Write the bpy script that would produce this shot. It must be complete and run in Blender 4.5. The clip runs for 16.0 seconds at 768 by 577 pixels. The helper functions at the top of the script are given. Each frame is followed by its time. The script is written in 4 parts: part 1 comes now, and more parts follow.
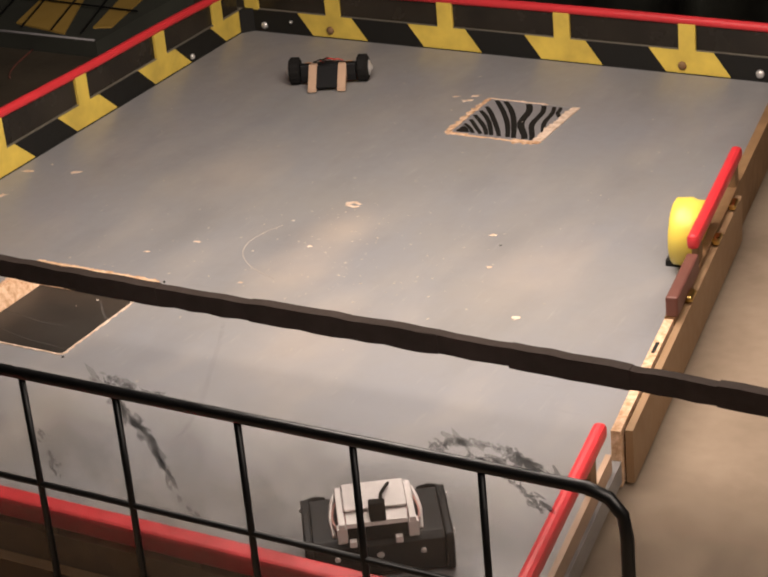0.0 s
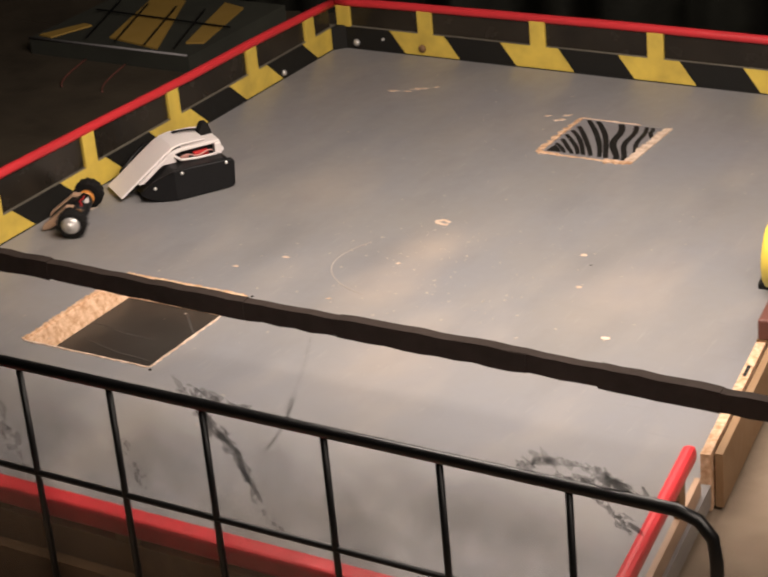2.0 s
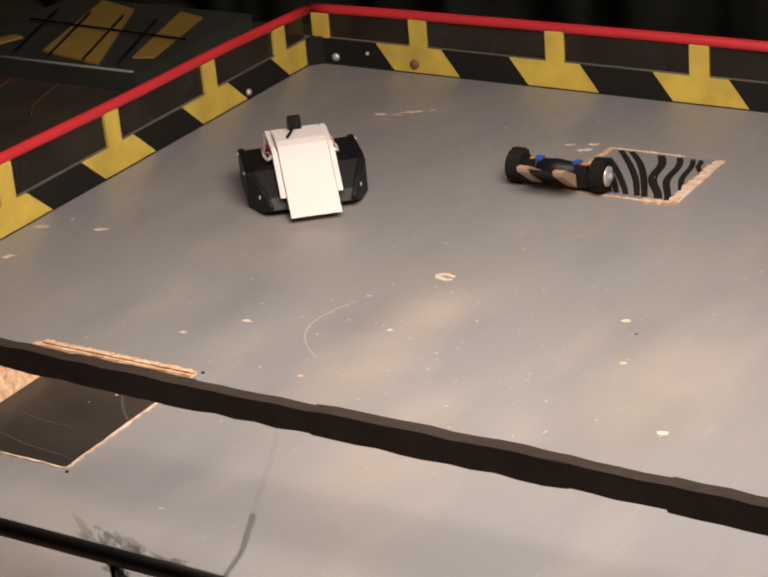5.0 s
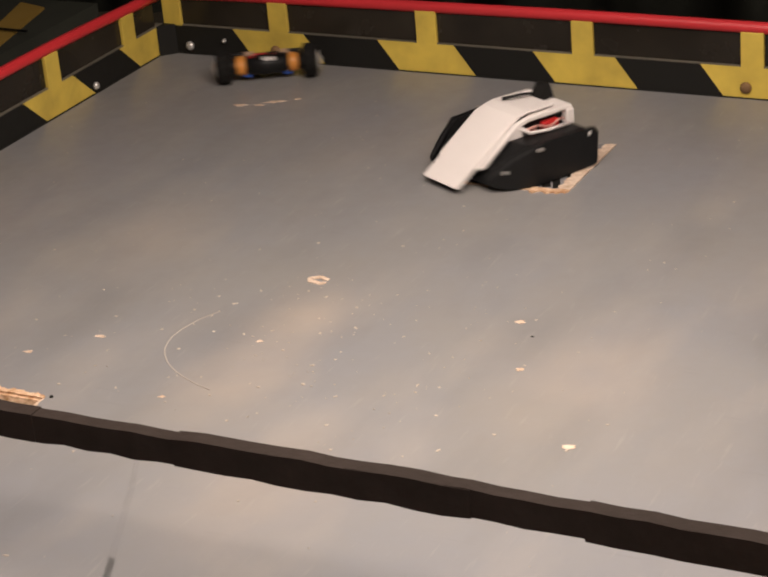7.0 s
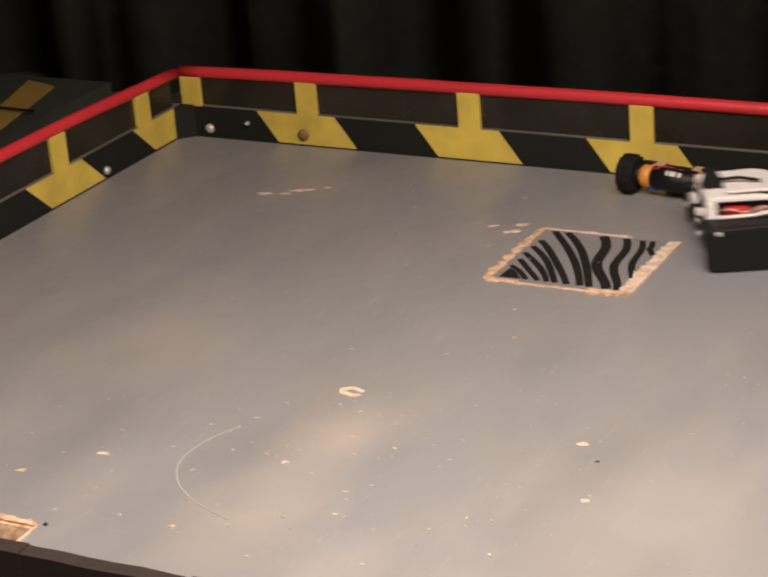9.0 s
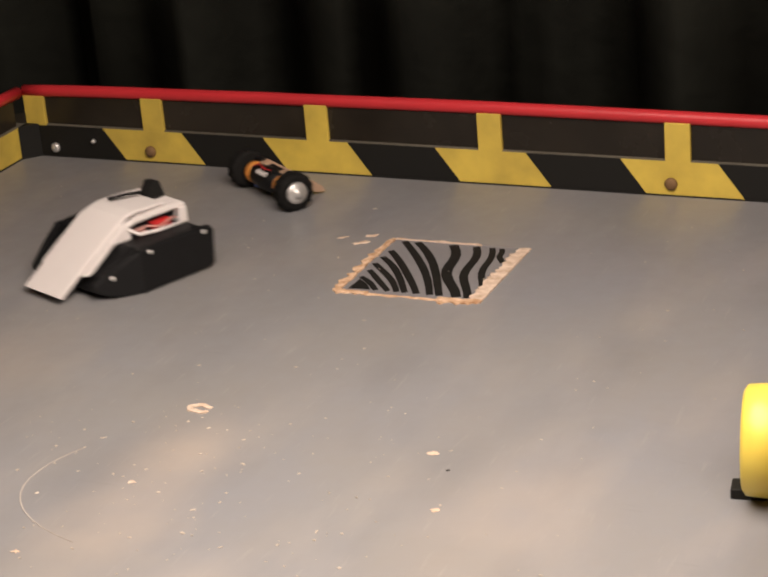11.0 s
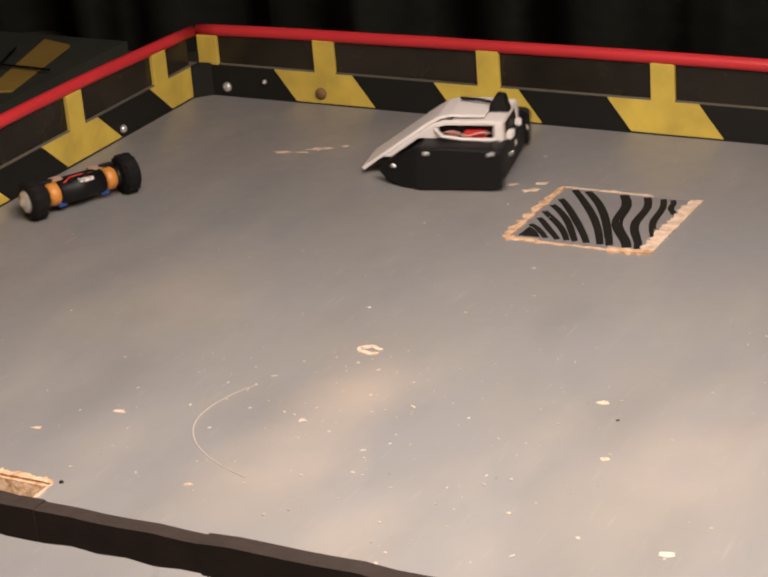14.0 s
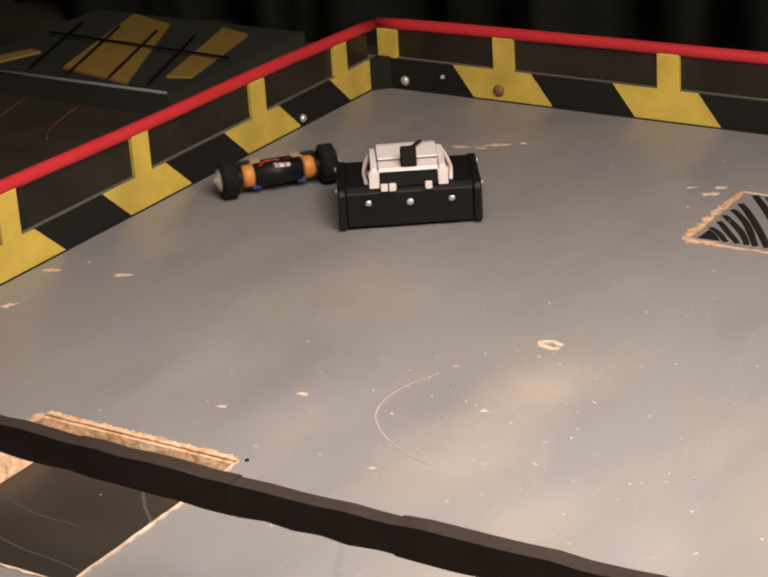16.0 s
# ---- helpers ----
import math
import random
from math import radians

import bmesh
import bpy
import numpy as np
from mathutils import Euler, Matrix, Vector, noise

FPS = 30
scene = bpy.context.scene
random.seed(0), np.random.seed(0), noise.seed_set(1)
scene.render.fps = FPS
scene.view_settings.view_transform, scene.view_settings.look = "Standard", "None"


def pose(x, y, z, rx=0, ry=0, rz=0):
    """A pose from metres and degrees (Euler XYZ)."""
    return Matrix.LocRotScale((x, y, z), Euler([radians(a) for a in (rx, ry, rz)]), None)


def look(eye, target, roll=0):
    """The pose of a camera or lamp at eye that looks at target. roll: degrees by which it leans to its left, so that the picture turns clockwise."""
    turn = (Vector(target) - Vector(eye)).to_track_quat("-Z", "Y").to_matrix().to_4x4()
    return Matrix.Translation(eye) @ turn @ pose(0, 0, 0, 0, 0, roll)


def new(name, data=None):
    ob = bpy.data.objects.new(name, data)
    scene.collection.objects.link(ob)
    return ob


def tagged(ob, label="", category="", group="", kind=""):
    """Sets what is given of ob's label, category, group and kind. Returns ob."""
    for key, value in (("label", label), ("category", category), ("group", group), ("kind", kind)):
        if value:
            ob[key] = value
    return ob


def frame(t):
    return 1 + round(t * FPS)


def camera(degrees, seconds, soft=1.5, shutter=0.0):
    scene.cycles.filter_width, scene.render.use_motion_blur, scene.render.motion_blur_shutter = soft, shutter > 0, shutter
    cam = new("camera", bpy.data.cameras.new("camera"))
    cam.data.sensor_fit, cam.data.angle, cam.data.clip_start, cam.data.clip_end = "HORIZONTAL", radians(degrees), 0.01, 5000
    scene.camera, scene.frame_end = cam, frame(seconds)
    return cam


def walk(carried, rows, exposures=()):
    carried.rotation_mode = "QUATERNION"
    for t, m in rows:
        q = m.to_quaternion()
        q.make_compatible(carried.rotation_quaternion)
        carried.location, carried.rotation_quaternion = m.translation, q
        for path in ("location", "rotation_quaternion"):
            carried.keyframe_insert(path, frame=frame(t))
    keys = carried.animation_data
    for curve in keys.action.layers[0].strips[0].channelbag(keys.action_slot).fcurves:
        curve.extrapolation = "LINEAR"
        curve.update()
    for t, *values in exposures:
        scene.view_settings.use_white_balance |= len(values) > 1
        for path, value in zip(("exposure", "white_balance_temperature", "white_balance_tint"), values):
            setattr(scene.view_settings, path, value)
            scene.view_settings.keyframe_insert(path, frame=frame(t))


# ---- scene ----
# Tabletop combat arena for small robots; one hazard board module is 3 inches.
U = 0.0762
cam = camera(21.15, 16.0, soft=2.1, shutter=0.5)
PATH = [
    (0, pose(1.3792, -2.0143, 0.808, 64.06, 4.84, 28.78)),
    (0.5, pose(1.379, -2.0008, 0.8008, 64.02, 5.55, 28.75)),
    (1, pose(1.3787, -2.0037, 0.8011, 63.8, 5.56, 28.75)),
    (1.5, pose(1.3776, -2.0082, 0.8015, 64.71, 5.35, 29.83)),
    (2, pose(1.3736, -2.0092, 0.8001, 64.9, 5.01, 31.38)),
    (2.5, pose(1.3666, -2.0187, 0.8053, 65.03, 4.57, 32.37)),
    (3, pose(1.3689, -2.0189, 0.808, 65, 4.63, 32.62)),
    (3.3, pose(1.3689, -2.0189, 0.808, 65.15, 4.63, 32.67)),
    (3.5, pose(1.1779, -1.7536, 0.6737, 64.29, 4.31, 31.8)),
    (4, pose(1.1868, -1.7469, 0.6804, 65.22, 4.34, 31.62)),
    (4.2, pose(1.1868, -1.7469, 0.6804, 65.75, 4.34, 31.62)),
    (6.3, pose(1.0767, -1.5728, 0.5923, 65.54, 4.64, 28.44)),
    (6.5, pose(1.0767, -1.5728, 0.5923, 65.54, 4.64, 28)),
    (7, pose(1.0747, -1.575, 0.5937, 65.46, 4.7, 26.54)),
    (7.5, pose(1.0739, -1.5727, 0.5902, 65.61, 4.71, 26.36)),
    (8, pose(1.0762, -1.5813, 0.5994, 66.93, 4.54, 27.76)),
    (8.5, pose(1.0655, -1.5656, 0.5886, 68.18, 4.47, 28.38)),
    (8.7, pose(0.9846, -1.4435, 0.5393, 68.16, 4.21, 27.98)),
    (9, pose(0.9846, -1.4435, 0.5393, 68.01, 4.21, 27.2)),
    (9.5, pose(0.9938, -1.415, 0.5162, 68.27, 4.38, 23.64)),
    (9.7, pose(0.9938, -1.415, 0.5162, 68.27, 4.38, 22.86)),
    (11.8, pose(0.9933, -1.4312, 0.5337, 68.25, 4.55, 24.65)),
    (12, pose(0.9933, -1.4312, 0.5337, 68.25, 4.55, 26.49)),
    (12.5, pose(0.9854, -1.4433, 0.542, 68.63, 4.21, 28.96)),
    (13, pose(0.9945, -1.4399, 0.5408, 68.51, 4.42, 28.01)),
    (13.5, pose(0.9917, -1.4388, 0.5414, 67.96, 4.51, 27.39)),
    (14, pose(0.9789, -1.4365, 0.5296, 67.12, 4.29, 27.67)),
    (14.5, pose(0.9791, -1.4326, 0.5257, 67.22, 4.45, 27.85)),
    (15, pose(0.9814, -1.4431, 0.5394, 67.01, 4.06, 30.39)),
    (15.5, pose(0.97, -1.4429, 0.5324, 67.3, 4.2, 32.5)),
    (16, pose(0.9571, -1.4644, 0.5312, 67.45, 3.45, 31.98)),
]
EXPOSURES = [(0, 0.0), (4.2, 0.0), (6.3, -0.22), (8, -0.26), (8.6, -0.02), (9.7, -0.05), (11.8, -0.02), (12.6, 0.15), (13.5, 0.15), (14.2, 0.04), (16, 0.04)]
walk(cam, PATH, EXPOSURES)

# ---- light ----
world = bpy.data.worlds.new("dark_room")
scene.world = world
world.use_nodes = True
world.node_tree.nodes["Background"].inputs[0].default_value = (1.0, 0.82, 0.62, 1)
world.node_tree.nodes["Background"].inputs[1].default_value = 0.11
scene.view_settings.exposure = 0.0


def area_lamp(name, eye, target, size, power, colour):
    data = bpy.data.lights.new(name, "AREA")
    data.shape, data.size, data.energy, data.color = "DISK", size, power, colour
    ob = new(name, data)
    ob.matrix_world = look(eye, target)
    return ob


# Unseen light added low over the floor to make its bright pool.
area_lamp("stage_lamp", (0.61, -0.66, 0.57), (0.61, -0.69, 0.0), 0.62, 9.0, (1.0, 0.85, 0.75))
# Unseen wide light added at the right to brighten the left wall.
area_lamp("hall_lamp", (1.65, -1.2, 1.35), (0.4, -0.6, 0.0), 1.2, 15.5, (1.0, 0.85, 0.74))
# Weak unseen fill added overhead to lift the dark parts.
area_lamp("ceiling_lamp", (0.4, -0.55, 2.4), (0.4, -0.1, 0.0), 0.9, 1.8, (1.0, 0.86, 0.73))

# ---- materials ----


def mat(name, colour, rough=0.6, metal=0.0, vary=0.12, scale=40.0, bump=0.15, spec=0.5, second=None, patch=6.0, coat=0.0):
    """A surface with colour variation at two scales, uneven gloss and fine relief; sizes per metre."""
    m = bpy.data.materials.new(name)
    m.use_nodes = True
    nt = m.node_tree
    n, l = nt.nodes, nt.links
    bsdf = n["Principled BSDF"]
    tc = n.new("ShaderNodeTexCoord")
    fine = n.new("ShaderNodeTexNoise")
    fine.inputs["Scale"].default_value, fine.inputs["Detail"].default_value = scale, 6
    big = n.new("ShaderNodeTexNoise")
    big.inputs["Scale"].default_value, big.inputs["Detail"].default_value = patch, 3
    for t in (fine, big):
        l.new(tc.outputs["Object"], t.inputs["Vector"])
    c = Vector(colour)
    d = Vector(second) if second else c * (1 - 2 * vary)
    mix = n.new("ShaderNodeMix")
    mix.data_type = "RGBA"
    mix.inputs[6].default_value, mix.inputs[7].default_value = (*c, 1), (*d, 1)
    add = n.new("ShaderNodeMath")
    add.operation = "MULTIPLY_ADD"
    l.new(fine.outputs["Fac"], add.inputs[0])
    add.inputs[1].default_value = 0.5
    ramp = n.new("ShaderNodeMapRange")
    ramp.inputs[1].default_value, ramp.inputs[2].default_value = 0.35, 0.7
    ramp.inputs[3].default_value, ramp.inputs[4].default_value = 0.0, 0.6
    l.new(big.outputs["Fac"], ramp.inputs[0])
    l.new(ramp.outputs[0], add.inputs[2])
    l.new(add.outputs[0], mix.inputs[0])
    l.new(mix.outputs[2], bsdf.inputs["Base Color"])
    gl = n.new("ShaderNodeMapRange")
    gl.inputs[3].default_value, gl.inputs[4].default_value = max(rough - 0.12, 0.02), min(rough + 0.12, 1)
    l.new(fine.outputs["Fac"], gl.inputs[0])
    l.new(gl.outputs[0], bsdf.inputs["Roughness"])
    bp = n.new("ShaderNodeBump")
    bp.inputs["Strength"].default_value, bp.inputs["Distance"].default_value = bump, 0.002
    l.new(fine.outputs["Fac"], bp.inputs["Height"])
    l.new(bp.outputs[0], bsdf.inputs["Normal"])
    bsdf.inputs["Metallic"].default_value = metal
    bsdf.inputs["Specular IOR Level"].default_value = spec
    bsdf.inputs["Coat Weight"].default_value = coat
    return m




def floor_paint():
    """Grey floor paint with brown stains, drag smears, fine scratches and an uneven gloss."""
    m = mat("grey_floor_paint", (0.240, 0.243, 0.260), 0.36, 0, 0.1, 70, 0.05, 0.5, (0.262, 0.25, 0.235), 6)
    n, l = m.node_tree.nodes, m.node_tree.links
    bsdf = n["Principled BSDF"]
    old = bsdf.inputs["Base Color"].links[0].from_socket
    tc = n.new("ShaderNodeTexCoord")

    def layer(old, scale, stretch, turn, lo, hi, amount, colour, detail=4, mode="MIX"):
        mp = n.new("ShaderNodeMapping")
        mp.inputs["Rotation"].default_value = (0, 0, radians(turn))
        mp.inputs["Scale"].default_value = stretch
        l.new(tc.outputs["Object"], mp.inputs["Vector"])
        t = n.new("ShaderNodeTexNoise")
        t.inputs["Scale"].default_value, t.inputs["Detail"].default_value = scale, detail
        l.new(mp.outputs[0], t.inputs["Vector"])
        r = n.new("ShaderNodeMapRange")
        r.inputs[1].default_value, r.inputs[2].default_value, r.inputs[3].default_value, r.inputs[4].default_value = lo, hi, 0, amount
        l.new(t.outputs["Fac"], r.inputs[0])
        x = n.new("ShaderNodeMix")
        x.data_type, x.blend_type = "RGBA", mode
        l.new(r.outputs[0], x.inputs[0])
        l.new(old, x.inputs[6])
        x.inputs[7].default_value = (*colour, 1)
        return x.outputs[2]
    c = layer(old, 4.5, (2.0, 1, 1), 8, 0.5, 0.72, 0.22, (0.29, 0.25, 0.20))
    c = layer(c, 6.0, (2.6, 1, 1), -6, 0.52, 0.75, 0.4, (0.165, 0.163, 0.165))
    c = layer(c, 7.0, (2.4, 1, 1), 4, 0.52, 0.78, 0.40, (0.38, 0.345, 0.315), 6)
    c = layer(c, 28.0, (7, 1, 1), 5, 0.62, 0.75, 0.22, (0.42, 0.39, 0.36), 8)
    c = layer(c, 24.0, (1, 7, 1), 20, 0.66, 0.78, 0.15, (0.14, 0.135, 0.13), 8)
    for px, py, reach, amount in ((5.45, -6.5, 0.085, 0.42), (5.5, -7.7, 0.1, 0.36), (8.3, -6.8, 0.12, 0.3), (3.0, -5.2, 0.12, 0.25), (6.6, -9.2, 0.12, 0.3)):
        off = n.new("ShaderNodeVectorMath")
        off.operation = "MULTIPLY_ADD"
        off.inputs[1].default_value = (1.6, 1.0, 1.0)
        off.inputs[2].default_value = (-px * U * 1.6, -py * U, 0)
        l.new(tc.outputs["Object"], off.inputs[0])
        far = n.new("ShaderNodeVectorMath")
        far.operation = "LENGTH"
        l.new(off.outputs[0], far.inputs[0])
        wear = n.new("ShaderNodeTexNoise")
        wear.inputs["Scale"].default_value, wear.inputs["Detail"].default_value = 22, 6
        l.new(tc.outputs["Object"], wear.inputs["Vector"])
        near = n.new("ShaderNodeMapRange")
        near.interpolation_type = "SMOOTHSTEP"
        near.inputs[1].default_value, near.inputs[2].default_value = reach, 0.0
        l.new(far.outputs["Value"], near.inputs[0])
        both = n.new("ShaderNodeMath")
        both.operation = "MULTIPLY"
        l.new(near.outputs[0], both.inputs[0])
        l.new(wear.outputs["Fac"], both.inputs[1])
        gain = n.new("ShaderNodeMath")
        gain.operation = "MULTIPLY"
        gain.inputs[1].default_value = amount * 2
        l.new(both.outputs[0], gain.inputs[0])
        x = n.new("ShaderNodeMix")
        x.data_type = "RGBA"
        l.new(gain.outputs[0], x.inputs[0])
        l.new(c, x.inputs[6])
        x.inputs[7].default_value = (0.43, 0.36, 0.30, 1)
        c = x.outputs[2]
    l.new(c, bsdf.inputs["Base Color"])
    return m


GREY = floor_paint()
YELLOW = mat("yellow_paint", (0.80, 0.59, 0.10), 0.5, 0, 0.08, 90, 0.15, 0.4, (0.50, 0.36, 0.07), 26)
BLACK = mat("black_paint", (0.011, 0.011, 0.010), 0.6, 0, 0.2, 60, 0.1, 0.25, (0.014, 0.013, 0.011))
RED = mat("red_rail_paint", (0.72, 0.04, 0.05), 0.4, 0, 0.15, 40, 0.1, 0.5)
SMOKED = mat("smoked_panel", (0.013, 0.011, 0.009), 0.25, 0, 0.2, 30, 0.03, 0.35, (0.036, 0.029, 0.021), 12)
WOOD = mat("raw_plywood_edge", (0.90, 0.66, 0.46), 0.75, 0, 0.2, 420, 0.7, 0.3, (0.42, 0.21, 0.09), 160)
PINE = mat("brown_wood", (0.26, 0.15, 0.07), 0.65, 0, 0.2, 80, 0.4, 0.3, (0.16, 0.09, 0.04), 20)
BEIGE = mat("beige_floor", (0.31, 0.24, 0.175), 0.8, 0, 0.1, 70, 0.3, 0.2, (0.20, 0.15, 0.105), 11)
DARK = mat("dark_matting", (0.034, 0.028, 0.020), 0.5, 0, 0.3, 60, 0.3, 0.4, (0.075, 0.06, 0.042), 14)
CURTAIN = mat("black_curtain", (0.014, 0.014, 0.012), 0.9, 0, 0.3, 30, 0.4, 0.1, (0.05, 0.045, 0.036), 2.5)
CLOTH = mat("black_cloth", (0.032, 0.033, 0.028), 0.9, 0, 0.3, 40, 0.4, 0.1, (0.058, 0.060, 0.048), 5)
STRAP = mat("black_strap", (0.034, 0.025, 0.021), 0.8, 0, 0.3, 90, 0.5, 0.15, (0.022, 0.016, 0.013), 30)
WIRE = mat("black_wire_coating", (0.008, 0.008, 0.008), 0.35, 0, 0.3, 60, 0.1, 0.5)
PITBLACK = mat("black_pit_board", (0.02, 0.018, 0.016), 0.4, 0, 0.3, 30, 0.1, 0.4, (0.04, 0.035, 0.03), 12)
PALE = mat("pale_board", (0.25, 0.24, 0.245), 0.5, 0, 0.1, 60, 0.1, 0.4)
BODY = mat("black_robot_plastic", (0.008, 0.008, 0.0085), 0.5, 0, 0.2, 80, 0.15, 0.3)
WHITE = mat("white_robot_plastic", (0.86, 0.80, 0.77), 0.4, 0, 0.06, 60, 0.05, 0.5)
RUBBER = mat("black_rubber", (0.014, 0.013, 0.012), 0.85, 0, 0.3, 150, 0.6, 0.2)
CHROME = mat("silver_metal", (0.75, 0.73, 0.70), 0.35, 0.55, 0.1, 60, 0.05)
ORANGE = mat("orange_motor_wrap", (0.75, 0.30, 0.06), 0.4, 0, 0.15, 60, 0.1)
REDPART = mat("red_wrap", (0.6, 0.03, 0.03), 0.4)
BLUE = mat("blue_wrap", (0.03, 0.09, 0.4), 0.4)
TAN = mat("tan_plate", (0.5, 0.33, 0.22), 0.5, 0, 0.12, 60, 0.1)
CHIP = mat("bare_pale_wood", (0.86, 0.70, 0.57), 0.75, 0, 0.15, 300, 0.4, 0.3, (0.48, 0.33, 0.22), 140)
FLECK = mat("pale_crumbs", (0.56, 0.48, 0.40), 0.7, 0, 0.1, 100, 0.2, 0.3)
DULL = mat("dull_scratch", (0.09, 0.08, 0.07), 0.7, 0, 0.25, 120, 0.2, 0.3)
SCRATCH = mat("dusty_scratch", (0.5, 0.45, 0.4), 0.8, 0, 0.25, 120, 0.2, 0.3)
LEDGE = mat("greyish_ledge", (0.2, 0.18, 0.14), 0.6, 0, 0.3, 60, 0.2, 0.4)
# Colour of yellow floor patches where light falls beyond the left wall.
MUSTARD = mat("mustard_lit_patch", (0.40, 0.25, 0.055), 0.7, 0, 0.15, 30, 0.2, 0.3)
BRASS = mat("brass", (0.72, 0.5, 0.16), 0.3, 1.0, 0.1, 60, 0.05)
MAROON = mat("maroon_board", (0.16, 0.06, 0.045), 0.5, 0, 0.15, 40, 0.1, 0.4)
PINK = mat("pink_wire", (0.7, 0.35, 0.3), 0.4)
OAK = mat("tan_wood", (0.31, 0.20, 0.11), 0.65, 0, 0.2, 80, 0.4, 0.3, (0.28, 0.17, 0.09), 20)
LEMON = mat("yellow_disc_plastic", (0.85, 0.66, 0.10), 0.35, 0, 0.06, 30, 0.05)



def see_through(name, colour, share, rough, fade=None):
    """A thin film: light passes but for a share that it scatters; its haze can thicken between two heights."""
    m = bpy.data.materials.new(name)
    m.use_nodes = True
    n, l = m.node_tree.nodes, m.node_tree.links
    skin = n["Principled BSDF"]
    skin.inputs["Base Color"].default_value, skin.inputs["Roughness"].default_value = (*colour, 1), rough
    clear = n.new("ShaderNodeBsdfTransparent")
    tc = n.new("ShaderNodeTexCoord")
    noise = n.new("ShaderNodeTexNoise")
    noise.inputs["Scale"].default_value, noise.inputs["Detail"].default_value = 14, 5
    l.new(tc.outputs["Object"], noise.inputs["Vector"])
    amount = n.new("ShaderNodeMapRange")
    amount.inputs[1].default_value, amount.inputs[2].default_value = 0.3, 0.7
    amount.inputs[3].default_value, amount.inputs[4].default_value = share * 0.6, share * 1.4
    l.new(noise.outputs["Fac"], amount.inputs[0])
    mix = n.new("ShaderNodeMixShader")
    level = amount.outputs[0]
    if fade:
        axes = n.new("ShaderNodeSeparateXYZ")
        l.new(tc.outputs["Object"], axes.inputs[0])
        height = n.new("ShaderNodeMapRange")
        height.interpolation_type = "SMOOTHSTEP"
        height.inputs[1].default_value, height.inputs[2].default_value = fade
        l.new(axes.outputs["Z"], height.inputs[0])
        times = n.new("ShaderNodeMath")
        times.operation = "MULTIPLY"
        l.new(level, times.inputs[0])
        l.new(height.outputs[0], times.inputs[1])
        level = times.outputs[0]
    l.new(level, mix.inputs[0])
    l.new(clear.outputs[0], mix.inputs[1])
    l.new(skin.outputs[0], mix.inputs[2])
    l.new(mix.outputs[0], n["Material Output"].inputs["Surface"])
    return m


# Sheet's haze is put in as a grey film, thinned upward to hide its edge.
CLEAR = see_through("hazy_clear_plastic", (0.17, 0.15, 0.13), 0.32, 0.5, (2.66 * U, 1.7 * U))
SOOT = see_through("black_smear", (0.02, 0.018, 0.015), 0.42, 0.9)
SCUFF = see_through("floor_scuff", (0.06, 0.055, 0.05), 0.03, 0.8)
FAINT = see_through("faint_smear", (0.05, 0.045, 0.04), 0.3, 0.9)

# ---- mesh helpers ----


def mesh(bm, name, material, bevel=0.0):
    if bevel:
        bmesh.ops.bevel(bm, geom=bm.edges[:], offset=bevel, segments=2, affect="EDGES", profile=0.5)
    me = bpy.data.meshes.new(name)
    bm.to_mesh(me)
    bm.free()
    me.materials.append(material)
    return me


def part(name, bm, material, parent=None, label="", bevel=0.0, at=None, smooth=False):
    me = mesh(bm, name, material, bevel)
    if smooth:
        me.shade_smooth()
    ob = new(name, me)
    if parent:
        ob.parent = parent
    if at is not None:
        ob.matrix_basis = at
    return tagged(ob, label)


def thing(name, label, category, group="", kind="", at=None):
    ob = new(name)
    ob.empty_display_size = 0.01
    if at is not None:
        ob.matrix_basis = at
    return tagged(ob, label, category, group, kind)


def box(x0, x1, y0, y1, z0, z1, s=U, bm=None):
    bm = bm or bmesh.new()
    v = [bm.verts.new((x * s, y * s, z * s)) for z in (z0, z1) for x, y in ((x0, y0), (x1, y0), (x1, y1), (x0, y1))]
    for f in ((3, 2, 1, 0), (4, 5, 6, 7), (0, 1, 5, 4), (1, 2, 6, 5), (2, 3, 7, 6), (3, 0, 4, 7)):
        bm.faces.new([v[i] for i in f])
    return bm


def prism(outline, a0, a1, axis="y", s=1.0, bm=None):
    """Extrude an outline: axis y takes (x, z) points, x takes (y, z), z takes (x, y)."""
    bm = bm or bmesh.new()

    def put(p, a):
        q = {"y": (p[0], a, p[1]), "x": (a, p[0], p[1]), "z": (p[0], p[1], a)}[axis]
        return bm.verts.new([k * s for k in q])
    lo, hi = [put(p, a0) for p in outline], [put(p, a1) for p in outline]
    bm.faces.new(lo)
    bm.faces.new(hi[::-1])
    for i in range(len(lo)):
        j = (i + 1) % len(lo)
        bm.faces.new((lo[i], hi[i], hi[j], lo[j]))
    bmesh.ops.recalc_face_normals(bm, faces=bm.faces[:])
    return bm


